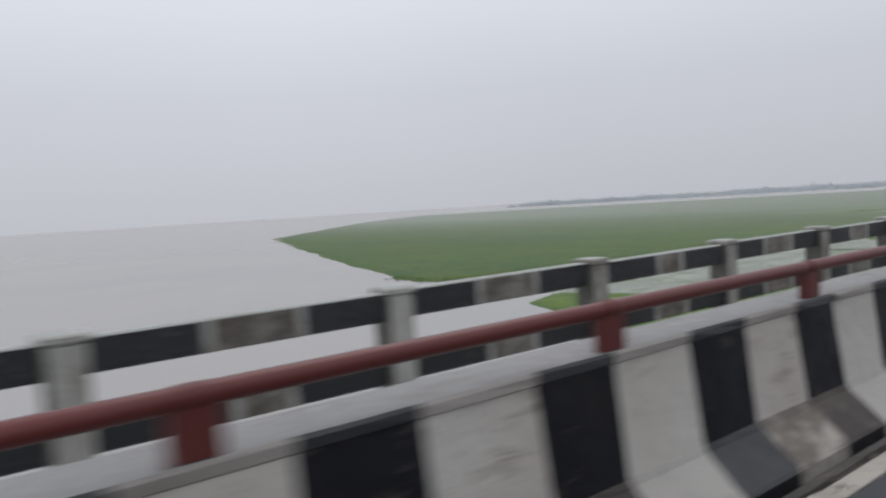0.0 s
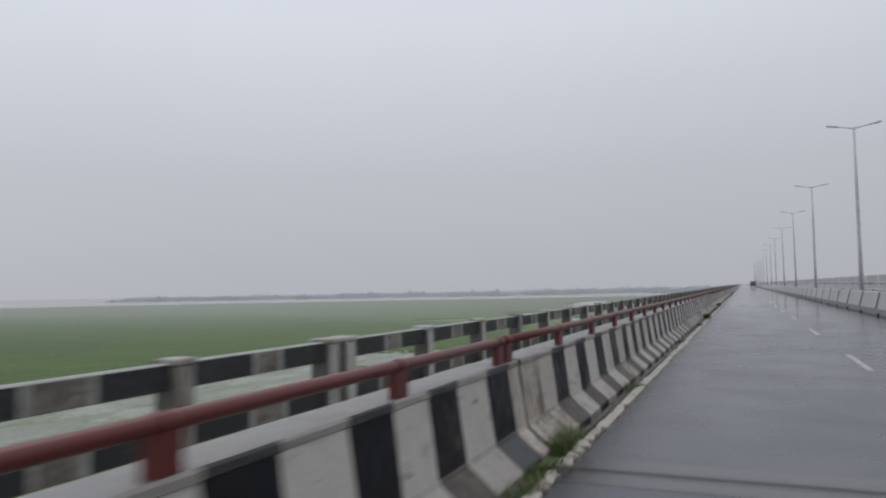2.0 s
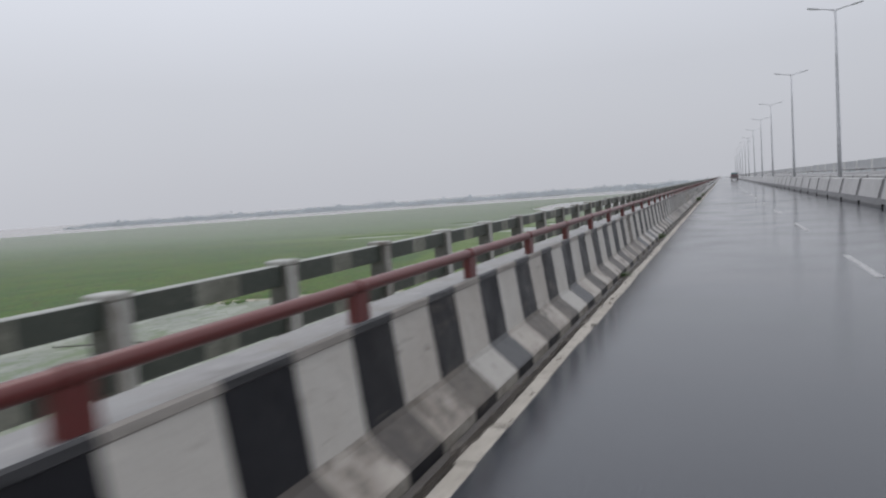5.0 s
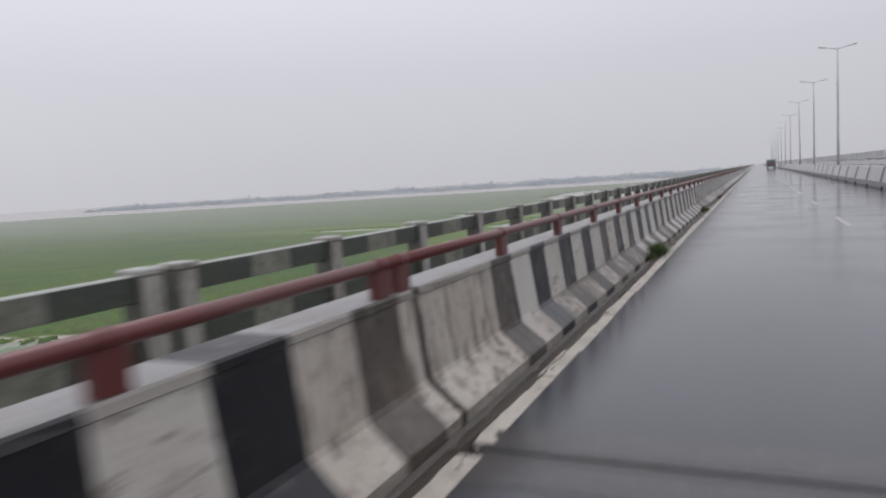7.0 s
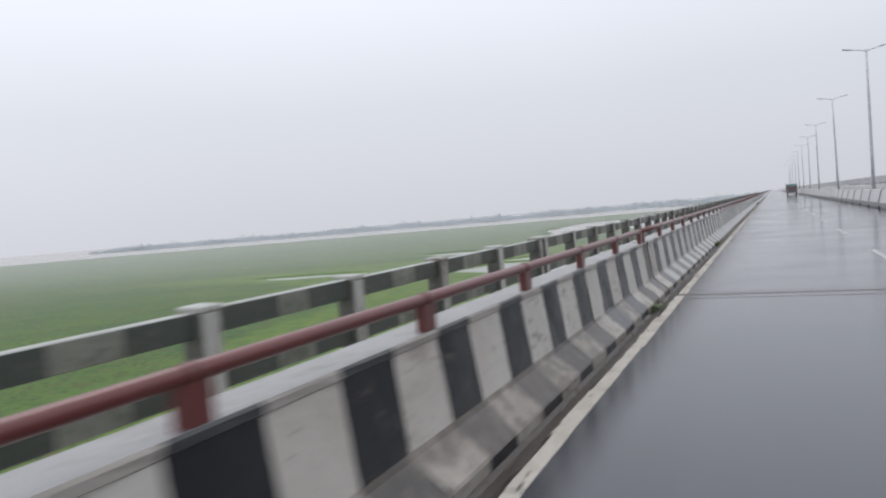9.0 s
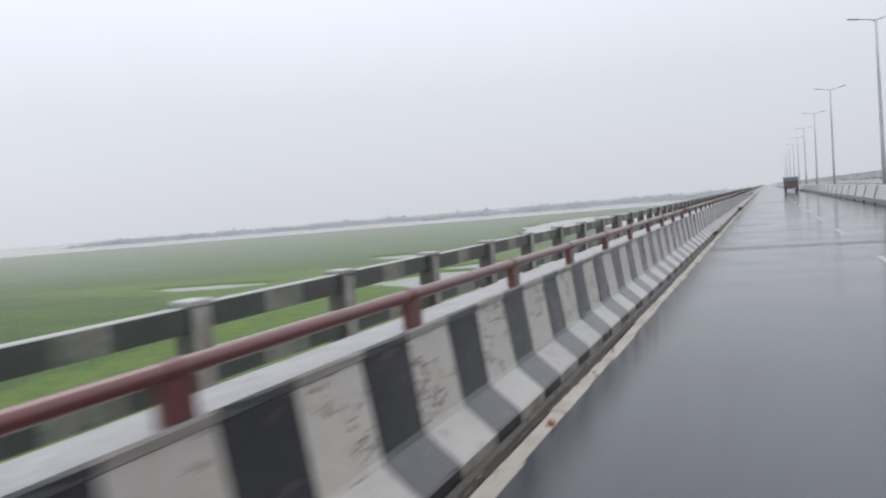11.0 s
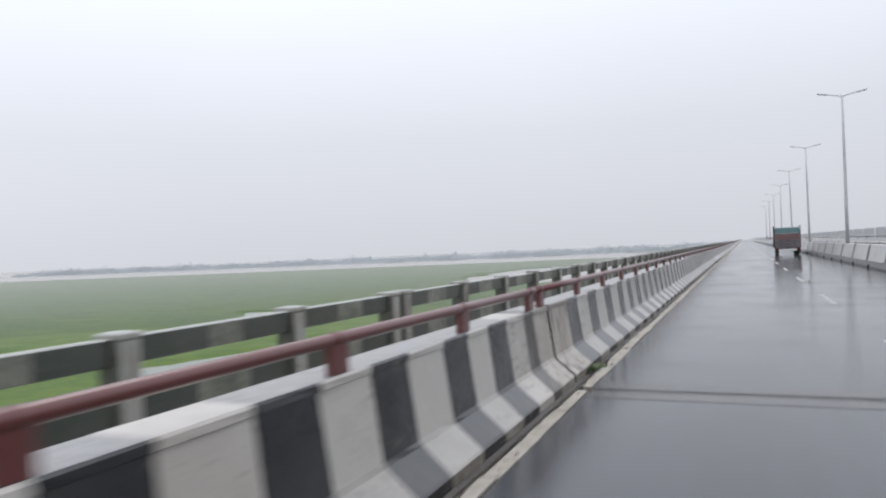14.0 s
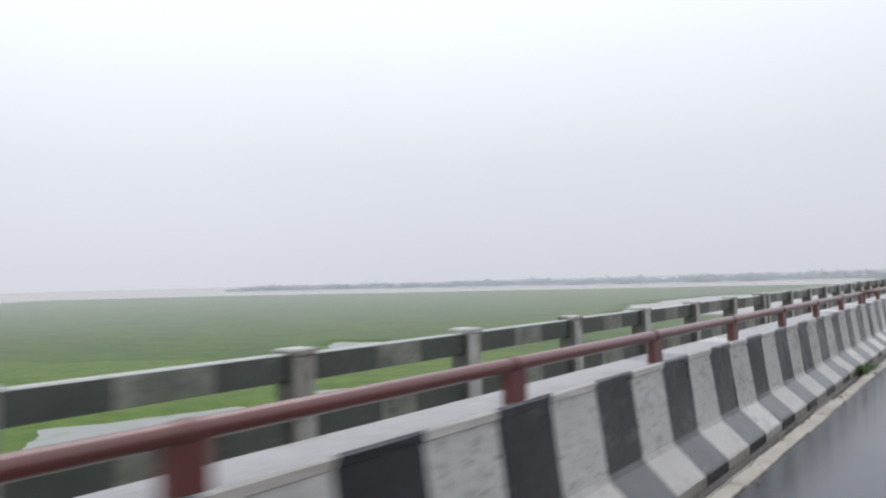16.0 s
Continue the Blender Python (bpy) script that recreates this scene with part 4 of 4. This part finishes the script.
# ---- far side of the opposite carriageway: barrier, pipe and tall pale panels
FAR_PROFILE = [(FAR_X - 0.25, -0.1), (FAR_X + 0.35, -0.1), (FAR_X + 0.3, 1.0), (FAR_X - 0.02, 1.0), (FAR_X - 0.1, 0.3)]
for s in range(FIRST_SPAN, LAST_SPAN + 1):
    y0, y1 = joint_y(s), joint_y(s + 1)
    bm = bmesh.new()
    nb = 39
    extrude_profile(bm, FAR_PROFILE, [0.03 + (y1 - y0 - 0.06) * k / nb for k in range(nb + 1)], 0)
    b = tagged(empty("far_barrier", (0, y0, 0)), "pale concrete barrier across the opposite carriageway", "barrier", group="far barrier spans")
    part("body", bm, M_MEDIAN, b)
    bm = bmesh.new()
    tube(bm, [(FAR_X + 0.1, 0, 1.24), (FAR_X + 0.1, y1 - y0, 1.24)], [0.075, 0.075], 10)
    part("pipe", bm, M_DARKPIPE, b, "dark wet steel pipe")
    for q in range(6):
        bm = bmesh.new()
        box(bm, FAR_X + 0.07, FAR_X + 0.13, (q + 0.5) * (y1 - y0) / 6 - 0.08, (q + 0.5) * (y1 - y0) / 6 + 0.08, 0.99, 1.2)
        part("stand", bm, M_DARKPIPE, b)
    f = tagged(empty("panel_fence", (FAR_X + 0.55, y0, 0)), "tall pale panel fence along the far edge", "fence", group="panel fence spans")
    n = 5
    w = (y1 - y0) / n
    for k in range(n):
        a = k * w
        bm = bmesh.new()
        extrude_profile(bm, [(-0.04, 1.36), (0.04, 1.36), (0.04, 2.3), (-0.04, 2.3)], [a + 0.45 + (w - 0.9) * q / 4 for q in range(5)], 0)
        for v in bm.verts:  # the panels narrow towards their top
            v.co.y += (0.28 if v.co.y < a + w / 2 else -0.28) * (v.co.z > 2) * (abs(v.co.y - a - w / 2) > 0.4 * w)
        part("panel", bm, M_PANEL, f)
        for e in (a + 0.33, a + w - 0.33):
            bm = bmesh.new()
            box(bm, -0.07, 0.07, e - 0.09, e + 0.09, -0.25, 2.33, bevel=0.015)
            part("fence_post", bm, M_PANELPOST, f, "white fence post")


# ---------------------------------------------------------------- small lorry ahead in the outer lane
# teal and maroon are lightened and greyed in colour to imitate haze
M_TEAL = material("haze_paled_teal_paint", (0.13, 0.24, 0.25), 0.45, spots=[(2.0, 0.45, 0.7, (0.09, 0.19, 0.19), 0.7, U1)])
M_MAROON = material("haze_greyed_maroon_paint", (0.19, 0.105, 0.105), 0.5, spots=[(2.0, 0.45, 0.7, (0.105, 0.085, 0.08), 0.7, U1)])
M_GREYWOOD = material("dusty_grey_tailboard", (0.15, 0.135, 0.14), 0.55, spots=[(2.0, 0.45, 0.7, (0.11, 0.10, 0.105), 0.7, U1)])
M_UNDER = material("black_chassis", (0.03, 0.03, 0.032), 0.6)
M_TYRE = material("black_tyre_rubber", (0.02, 0.02, 0.02), 0.8)
M_BUMPER = material("white_bumper_board", (0.75, 0.75, 0.73), 0.5)
M_TAIL = material("red_tail_lens", (0.30, 0.02, 0.02), 0.2)
M_CAB = material("pale_cab_paint", (0.45, 0.45, 0.43), 0.4)
M_GLASS = material("dark_cab_glass", (0.02, 0.025, 0.03), 0.05)


def small_truck():
    t = empty("small_truck")
    w = 1.02
    bm = bmesh.new()
    box(bm, -w, w, 0.0, 3.1, 0.60, 0.70, bevel=0.01)
    part("bed_floor", bm, M_UNDER, t)
    for sx in (-1, 1):
        bm = bmesh.new()
        a, b = sorted((sx * w, sx * (w - 0.04)))
        for k in range(6):
            box(bm, a, b, 0.0, 3.1, 0.70 + k * 0.28, 0.70 + k * 0.28 + 0.25, bevel=0.006)
        part("side_board", bm, M_MAROON, t)
        for y in (0.03, 1.0, 2.05, 3.05):
            bm = bmesh.new()
            a, b = sorted((sx * (w + 0.035), sx * (w - 0.0)))
            box(bm, a, b, y - 0.03, y + 0.03, 0.62, 2.58)
            part("side_stake", bm, M_UNDER, t)
    bm = bmesh.new()
    for k in range(3):
        box(bm, -w + 0.05, w - 0.05, -0.03, 0.01, 0.62 + k * 0.24, 0.62 + k * 0.24 + 0.23, bevel=0.008)
    gate = part("tailgate", bm, M_GREYWOOD, t)
    bm = bmesh.new()
    box(bm, -w + 0.05, w - 0.05, -0.036, 0.01, 1.35, 1.90, bevel=0.01)
    part("middle_board", bm, M_MAROON, gate, "maroon middle board greyed for haze")
    bm = bmesh.new()
    box(bm, -w + 0.05, w - 0.05, -0.035, 0.01, 1.92, 2.40, bevel=0.01)
    part("upper_board", bm, M_TEAL, gate, "teal upper board paled for haze")
    bm = bmesh.new()
    box(bm, -w + 0.03, w - 0.03, -0.045, 0.015, 2.40, 2.47, bevel=0.01)
    part("top_bar", bm, M_BUMPER, gate, "white painted top bar")
    for x in (-0.55, 0.0, 0.55):
        bm = bmesh.new()
        box(bm, x - 0.02, x + 0.02, -0.05, -0.028, 0.64, 1.34)
        part("brace", bm, M_UNDER, gate)
    bm = bmesh.new()
    bmesh.ops.create_grid(bm, x_segments=8, y_segments=12, size=1)
    for v in bm.verts:
        x, y = v.co.x, v.co.y
        v.co = Vector((x * (w - 0.06), 1.55 + y * 1.52, 2.22 + 0.10 * (1 - x * x) + 0.02 * math.sin(y * 9)))
    bmesh.ops.solidify(bm, geom=bm.faces[:], thickness=0.02)
    part("tarpaulin", bm, M_UNDER, t, "dark tarpaulin cover", True)
    bm = bmesh.new()
    box(bm, -0.38, -0.28, 0.1, 4.6, 0.46, 0.62)
    box(bm, 0.28, 0.38, 0.1, 4.6, 0.46, 0.62)
    for y in (0.2, 1.2, 2.2, 3.3):
        box(bm, -0.28, 0.28, y, y + 0.08, 0.48, 0.60)
    part("chassis", bm, M_UNDER, t)
    bm = bmesh.new()
    box(bm, -0.70, 0.70, -0.10, -0.05, 0.36, 0.54, bevel=0.012)
    part("bumper", bm, M_BUMPER, t, "white painted bumper board")
    for x in (-0.6, 0.6):
        bm = bmesh.new()
        box(bm, x - 0.03, x + 0.03, -0.05, 0.35, 0.40, 0.66)
        part("bumper_bracket", bm, M_UNDER, t)
    for x in (-0.90, 0.90):
        bm = bmesh.new()
        box(bm, x - 0.09, x + 0.09, -0.055, -0.005, 0.50, 0.60, bevel=0.01)
        part("tail_light", bm, M_TAIL, t)
        bm = bmesh.new()
        box(bm, x - 0.13, x + 0.13, 0.28, 0.30, 0.12, 0.66)
        part("mudflap", bm, M_UNDER, t)
    bm = bmesh.new()
    box(bm, -0.88, 0.88, 3.3, 4.9, 0.55, 1.25, bevel=0.08)
    box(bm, -0.84, 0.84, 3.35, 4.6, 1.2, 2.0, bevel=0.12)
    part("cab", bm, M_CAB, t)
    bm = bmesh.new()
    box(bm, -0.6, 0.6, 3.335, 3.352, 1.4, 1.85, bevel=0.005)
    part("rear_window", bm, M_GLASS, t)
    for y in (0.85, 4.1):
        for x in (-0.80, 0.80):
            bm = bmesh.new()
            tube(bm, [(x - 0.11, y, 0.36), (x - 0.08, y, 0.36), (x + 0.08, y, 0.36), (x + 0.11, y, 0.36)], [0.31, 0.36, 0.36, 0.31], 24)
            wh = part("wheel", bm, M_TYRE, t)
            bm = bmesh.new()
            sx = 1 if x > 0 else -1
            tube(bm, [(x + sx * 0.10, y, 0.36), (x + sx * 0.125, y, 0.36)], [0.19, 0.16], 16)
            part("rim", bm, M_CONC, wh)
    return tagged(t, "small open-bed lorry with teal, maroon and grey tailboards", "truck")


small_truck().matrix_world = pose(5.2, 302.0, 0.0)

# ---------------------------------------------------------------- weeds, stones and litter in the gutter
def weed_mesh(seed, h, spread, count):
    rr = random.Random(seed)
    bm = bmesh.new()
    for _ in range(count):
        a = rr.uniform(0, math.tau)
        out = spread * math.sqrt(rr.random())
        base = Vector((rr.gauss(0, spread * 0.22), rr.gauss(0, spread * 0.45), 0))
        tip = base + Vector((math.cos(a) * out * 0.8, math.sin(a) * out, h * rr.uniform(0.35, 1.0)))
        mid = base.lerp(tip, 0.55) + Vector((0, 0, h * 0.18))
        side = Vector((-math.sin(a), math.cos(a), 0)) * rr.uniform(0.005, 0.012)
        v = [bm.verts.new(q) for q in (base - side * 0.4, base + side * 0.4, mid + side, mid - side, tip)]
        bm.faces.new((v[0], v[1], v[2], v[3])).material_index = 0
        bm.faces.new((v[3], v[2], v[4])).material_index = 1 if rr.random() < 0.2 else 0
        for _k in range(2):
            c = base.lerp(tip, rr.uniform(0.35, 0.95)) + Vector((0, 0, h * 0.1))
            b = rr.uniform(0, math.tau)
            d = Vector((math.cos(b), math.sin(b), rr.uniform(-0.3, 0.6))) * rr.uniform(0.02, 0.05)
            s2 = Vector((-math.sin(b), math.cos(b), 0)) * rr.uniform(0.006, 0.014)
            w = [bm.verts.new(q) for q in (c, c + d * 0.5 + s2, c + d, c + d * 0.5 - s2)]
            bm.faces.new(w)
    me = bpy.data.meshes.new("leaves")
    bm.to_mesh(me)
    bm.free()
    me.materials.append(M_LEAF)
    me.materials.append(M_STRAW)
    return me


def grass_mesh(seed, h, spread, count):
    """A wispy tuft of upright blades that bow over at the tip."""
    rr = random.Random(seed)
    bm = bmesh.new()
    for _ in range(count):
        a, lean = rr.uniform(0, math.tau), rr.uniform(0.05, 0.95)
        turn, far = rr.uniform(0, math.tau), spread * rr.random() ** 0.7
        base = Vector((0.5 * far * math.cos(turn), 1.3 * far * math.sin(turn), 0))
        tall = h * rr.uniform(0.25, 1.0)
        way = Vector((math.cos(a), math.sin(a), 0))
        side = Vector((-math.sin(a), math.cos(a), 0)) * rr.uniform(0.002, 0.0045)
        pts = [base + way * (tall * lean * f * f) + Vector((0, 0, tall * (f - 0.25 * lean * f * f))) for f in (0, 0.4, 0.75, 1)]
        rows = [(bm.verts.new(q - side * k), bm.verts.new(q + side * k)) for q, k in zip(pts, (1, 0.9, 0.6, 0.12))]
        dry = 1 if rr.random() < 0.22 else 0
        for (p0, p1), (p2, p3) in zip(rows, rows[1:]):
            bm.faces.new((p0, p1, p3, p2)).material_index = dry
    me = bpy.data.meshes.new("blades")
    bm.to_mesh(me)
    bm.free()
    me.materials.append(M_GRASS)
    me.materials.append(M_STRAW)
    return me


WEEDS = [(weed_mesh(1, 0.34, 0.30, 220), "bushy green weed growing in the gutter"), (weed_mesh(2, 0.17, 0.24, 110), "low green weed growing in the gutter"),
         (weed_mesh(3, 0.09, 0.22, 80), "small tuft of grass in the gutter silt"),
         (grass_mesh(4, 0.36, 0.16, 240), "tall wispy grass growing out of the gutter joint"), (grass_mesh(5, 0.20, 0.22, 200), "short green grass growing in the gutter")]
for y, kind, x in ((-40.3, 1, -.26), (-19.4, 0, -.27), (-17.2, 1, -.22), (0.5, 2, -.22), (1.35, 4, -.20), (1.85, 4, -.24), (2.15, 2, -.22), (2.75, 3, -.25), (3.05, 3, -.27), (2.9, 4, -.22), (3.4, 4, -.26), (7.2, 4, -.22), (16.4, 2, -.25), (24.5, 1, -.18), (30.5, 0, -.20), (41.2, 2, -.24),
                   (42.1, 1, -.22), (49.2, 0, -.24), (49.7, 1, -.21), (51.3, 1, -.28), (66.8, 2, -.25), (74.8, 1, -.26), (106.7, 1, -.27), (107.07, 0, -.23), (107.4, 1, -.14), (119.95, 3, -.23), (120.2, 3, -.24), (120.1, 4, -.20), (131.3, 1, -.24),
                   (132.0, 2, -.24), (143.7, 2, -.25), (156.6, 1, -.26), (199.4, 1, -.24), (200.0, 2, -.25), (216.7, 1, -.26), (223.7, 0, -.22), (229.0, 2, -.20), (241.6, 2, -.25), (284.9, 1, -.24), (285.4, 1, -.20),
                   (298.8, 2, -.26), (313.4, 1, -.26)):
    me, lab = WEEDS[kind]
    o = new("weed", me)
    o.matrix_world = pose(x + 0.045, y, -0.012, 0, 0, (y * 77) % 50 - 25) @ Matrix.Diagonal((0.75, 1.1, 0.85, 1))
    tagged(o, lab, "weed", group="gutter weeds")


def stone_mesh(seed):
    rr = random.Random(seed)
    bm = bmesh.new()
    bmesh.ops.create_icosphere(bm, subdivisions=1, radius=0.5)
    for v in bm.verts:
        v.co = Vector((v.co.x * 1.2, v.co.y, v.co.z * 0.7)) * rr.uniform(0.75, 1.15)
    me = bpy.data.meshes.new("stone")
    bm.to_mesh(me)
    bm.free()
    return me


M_BRICKBIT = material("broken_brick", (0.30, 0.10, 0.06), 0.7, spots=[(20.0, 0.45, 0.7, (0.18, 0.07, 0.05), 0.7, U1)], bump=0.5, bump_scale=40)
STONES = []
for i in range(4):
    me = stone_mesh(40 + i)
    me.materials.append(M_BRICKBIT if i == 0 else (M_CONC if i < 3 else M_DIRT))
    STONES.append(me)
rng = random.Random(17)
for y, x, size, i in [(-5.9, -0.02, 0.10, 0), (-5.6, 0.06, 0.06, 0), (-5.2, -0.10, 0.07, 1), (259.8, 3.60, 0.12, 2), (260.1, 3.5, 0.06, 2), (38.5, -0.05, 0.05, 1), (177.8, 0.0, 0.08, 0), (121.1, -0.12, 0.16, 1)]:
    o = new("stone", STONES[i])
    o.matrix_world = pose(x, y, size * 0.28, 0, 0, y * 31) @ Matrix.Diagonal((size, size, size, 1))
    tagged(o, "broken red brick fragment at the road edge" if i == 0 else "broken lump of concrete lying on the road", "stone", group="stones on the road")
M_GRAVEL = material("wet_grey_gravel", (0.17, 0.15, 0.125), 0.5, spots=[(30.0, 0.45, 0.7, (0.09, 0.08, 0.065), 0.8, U1)])
verts, faces = [], []
for _ in range(3200):
    y, x, s = rng.uniform(-46, 320), rng.uniform(-0.24, -0.13), rng.uniform(0.008, 0.032)
    if rng.random() < 0.15:
        x += 0.16
    i = len(verts)
    a = rng.uniform(0, 6)
    z = -0.016 if x < -0.18 else 0.012
    verts += [(x + s * math.cos(a + k * 2.09), y + s * 1.3 * math.sin(a + k * 2.09), z) for k in range(3)] + [(x, y, z + s * 0.8)]
    faces += [(i, i + 1, i + 3), (i + 1, i + 2, i + 3), (i + 2, i, i + 3)]
me = bpy.data.meshes.new("gutter_gravel")
me.from_pydata(verts, [], faces)
me.materials.append(M_GRAVEL)
tagged(new("gutter_gravel", me), "fine loose gravel lying in the gutter", "gravel", kind="stuff")

# ---- a long bamboo pole afloat in the backwater
bm = bmesh.new()
tube(bm, [(-73.0, 113.4, GROUND + 0.05), (-69.0, 114.8, GROUND + 0.08), (-64.0, 116.4, GROUND + 0.06), (-59.0, 118.0, GROUND + 0.08)], [0.09, 0.10, 0.09, 0.07], 8)
tagged(mesh_object("floating_pole", bm, M_DARKMOTTLED), "long dark bamboo pole afloat in the backwater", "pole")

# ---------------------------------------------------------------- far line of trees, their pale colour standing in for mist
rng = random.Random(31)
LINE = [(-1378, 1199), (-907, 1262), (-493, 1352), (-213, 1450), (50, 1565), (515, 1700), (922, 1770)]
verts, faces, spine = [], [], None
for (x0, y0), (x1, y1) in zip(LINE, LINE[1:]):
    n = int(math.hypot(x1 - x0, y1 - y0) / 2.6)
    for k in range(n):
        f = k / n
        x, y = x0 + (x1 - x0) * f, y0 + (y1 - y0) * f
        grow = min(1, (x + 1383) / 75 + 0.25)
        hh = (10.5 + 4.0 * noise.noise((x * 0.02, y * 0.02, 3)) + 2.7 * noise.noise((x * 0.09, y * 0.09, 7)) + (rng.uniform(3, 6) if rng.random() < 0.025 else 0)) * grow
        cx, cy = x + rng.uniform(-4, 4), y + rng.uniform(0, 25)
        for _ in range(9):
            a, b = rng.uniform(0, math.tau), rng.uniform(0.1, 1)
            px, py, pz = cx + rng.gauss(0, 1.9), cy + rng.gauss(0, 2), GROUND + 0.4 + hh * b
            r = rng.uniform(0.6, 1.9) * (1.25 - 0.6 * b)
            i = len(verts)
            for q in range(5):
                t = a + q * math.tau / 5
                verts.append((px + r * math.cos(t) * rng.uniform(.6, 1.3), py + rng.uniform(-.6, .6), pz + r * math.sin(t) * rng.uniform(.5, 1.1)))
            faces.append((i, i + 1, i + 2, i + 3, i + 4))
        if k % 2 == 0:  # the closed mass of foliage behind the single crowns
            i = len(verts)
            top = GROUND + 0.4 + hh * rng.uniform(0.68, 0.9)
            verts += [(x, y + 26, GROUND), (x, y + 26, top)]
            if spine:
                faces.append((spine[0], i, i + 1, spine[1]))
            spine = (i, i + 1)
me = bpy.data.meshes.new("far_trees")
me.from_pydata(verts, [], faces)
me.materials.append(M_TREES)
tagged(new("far_trees", me), "low tree line on the far bank, mist put into its grey-green", "trees", kind="stuff")
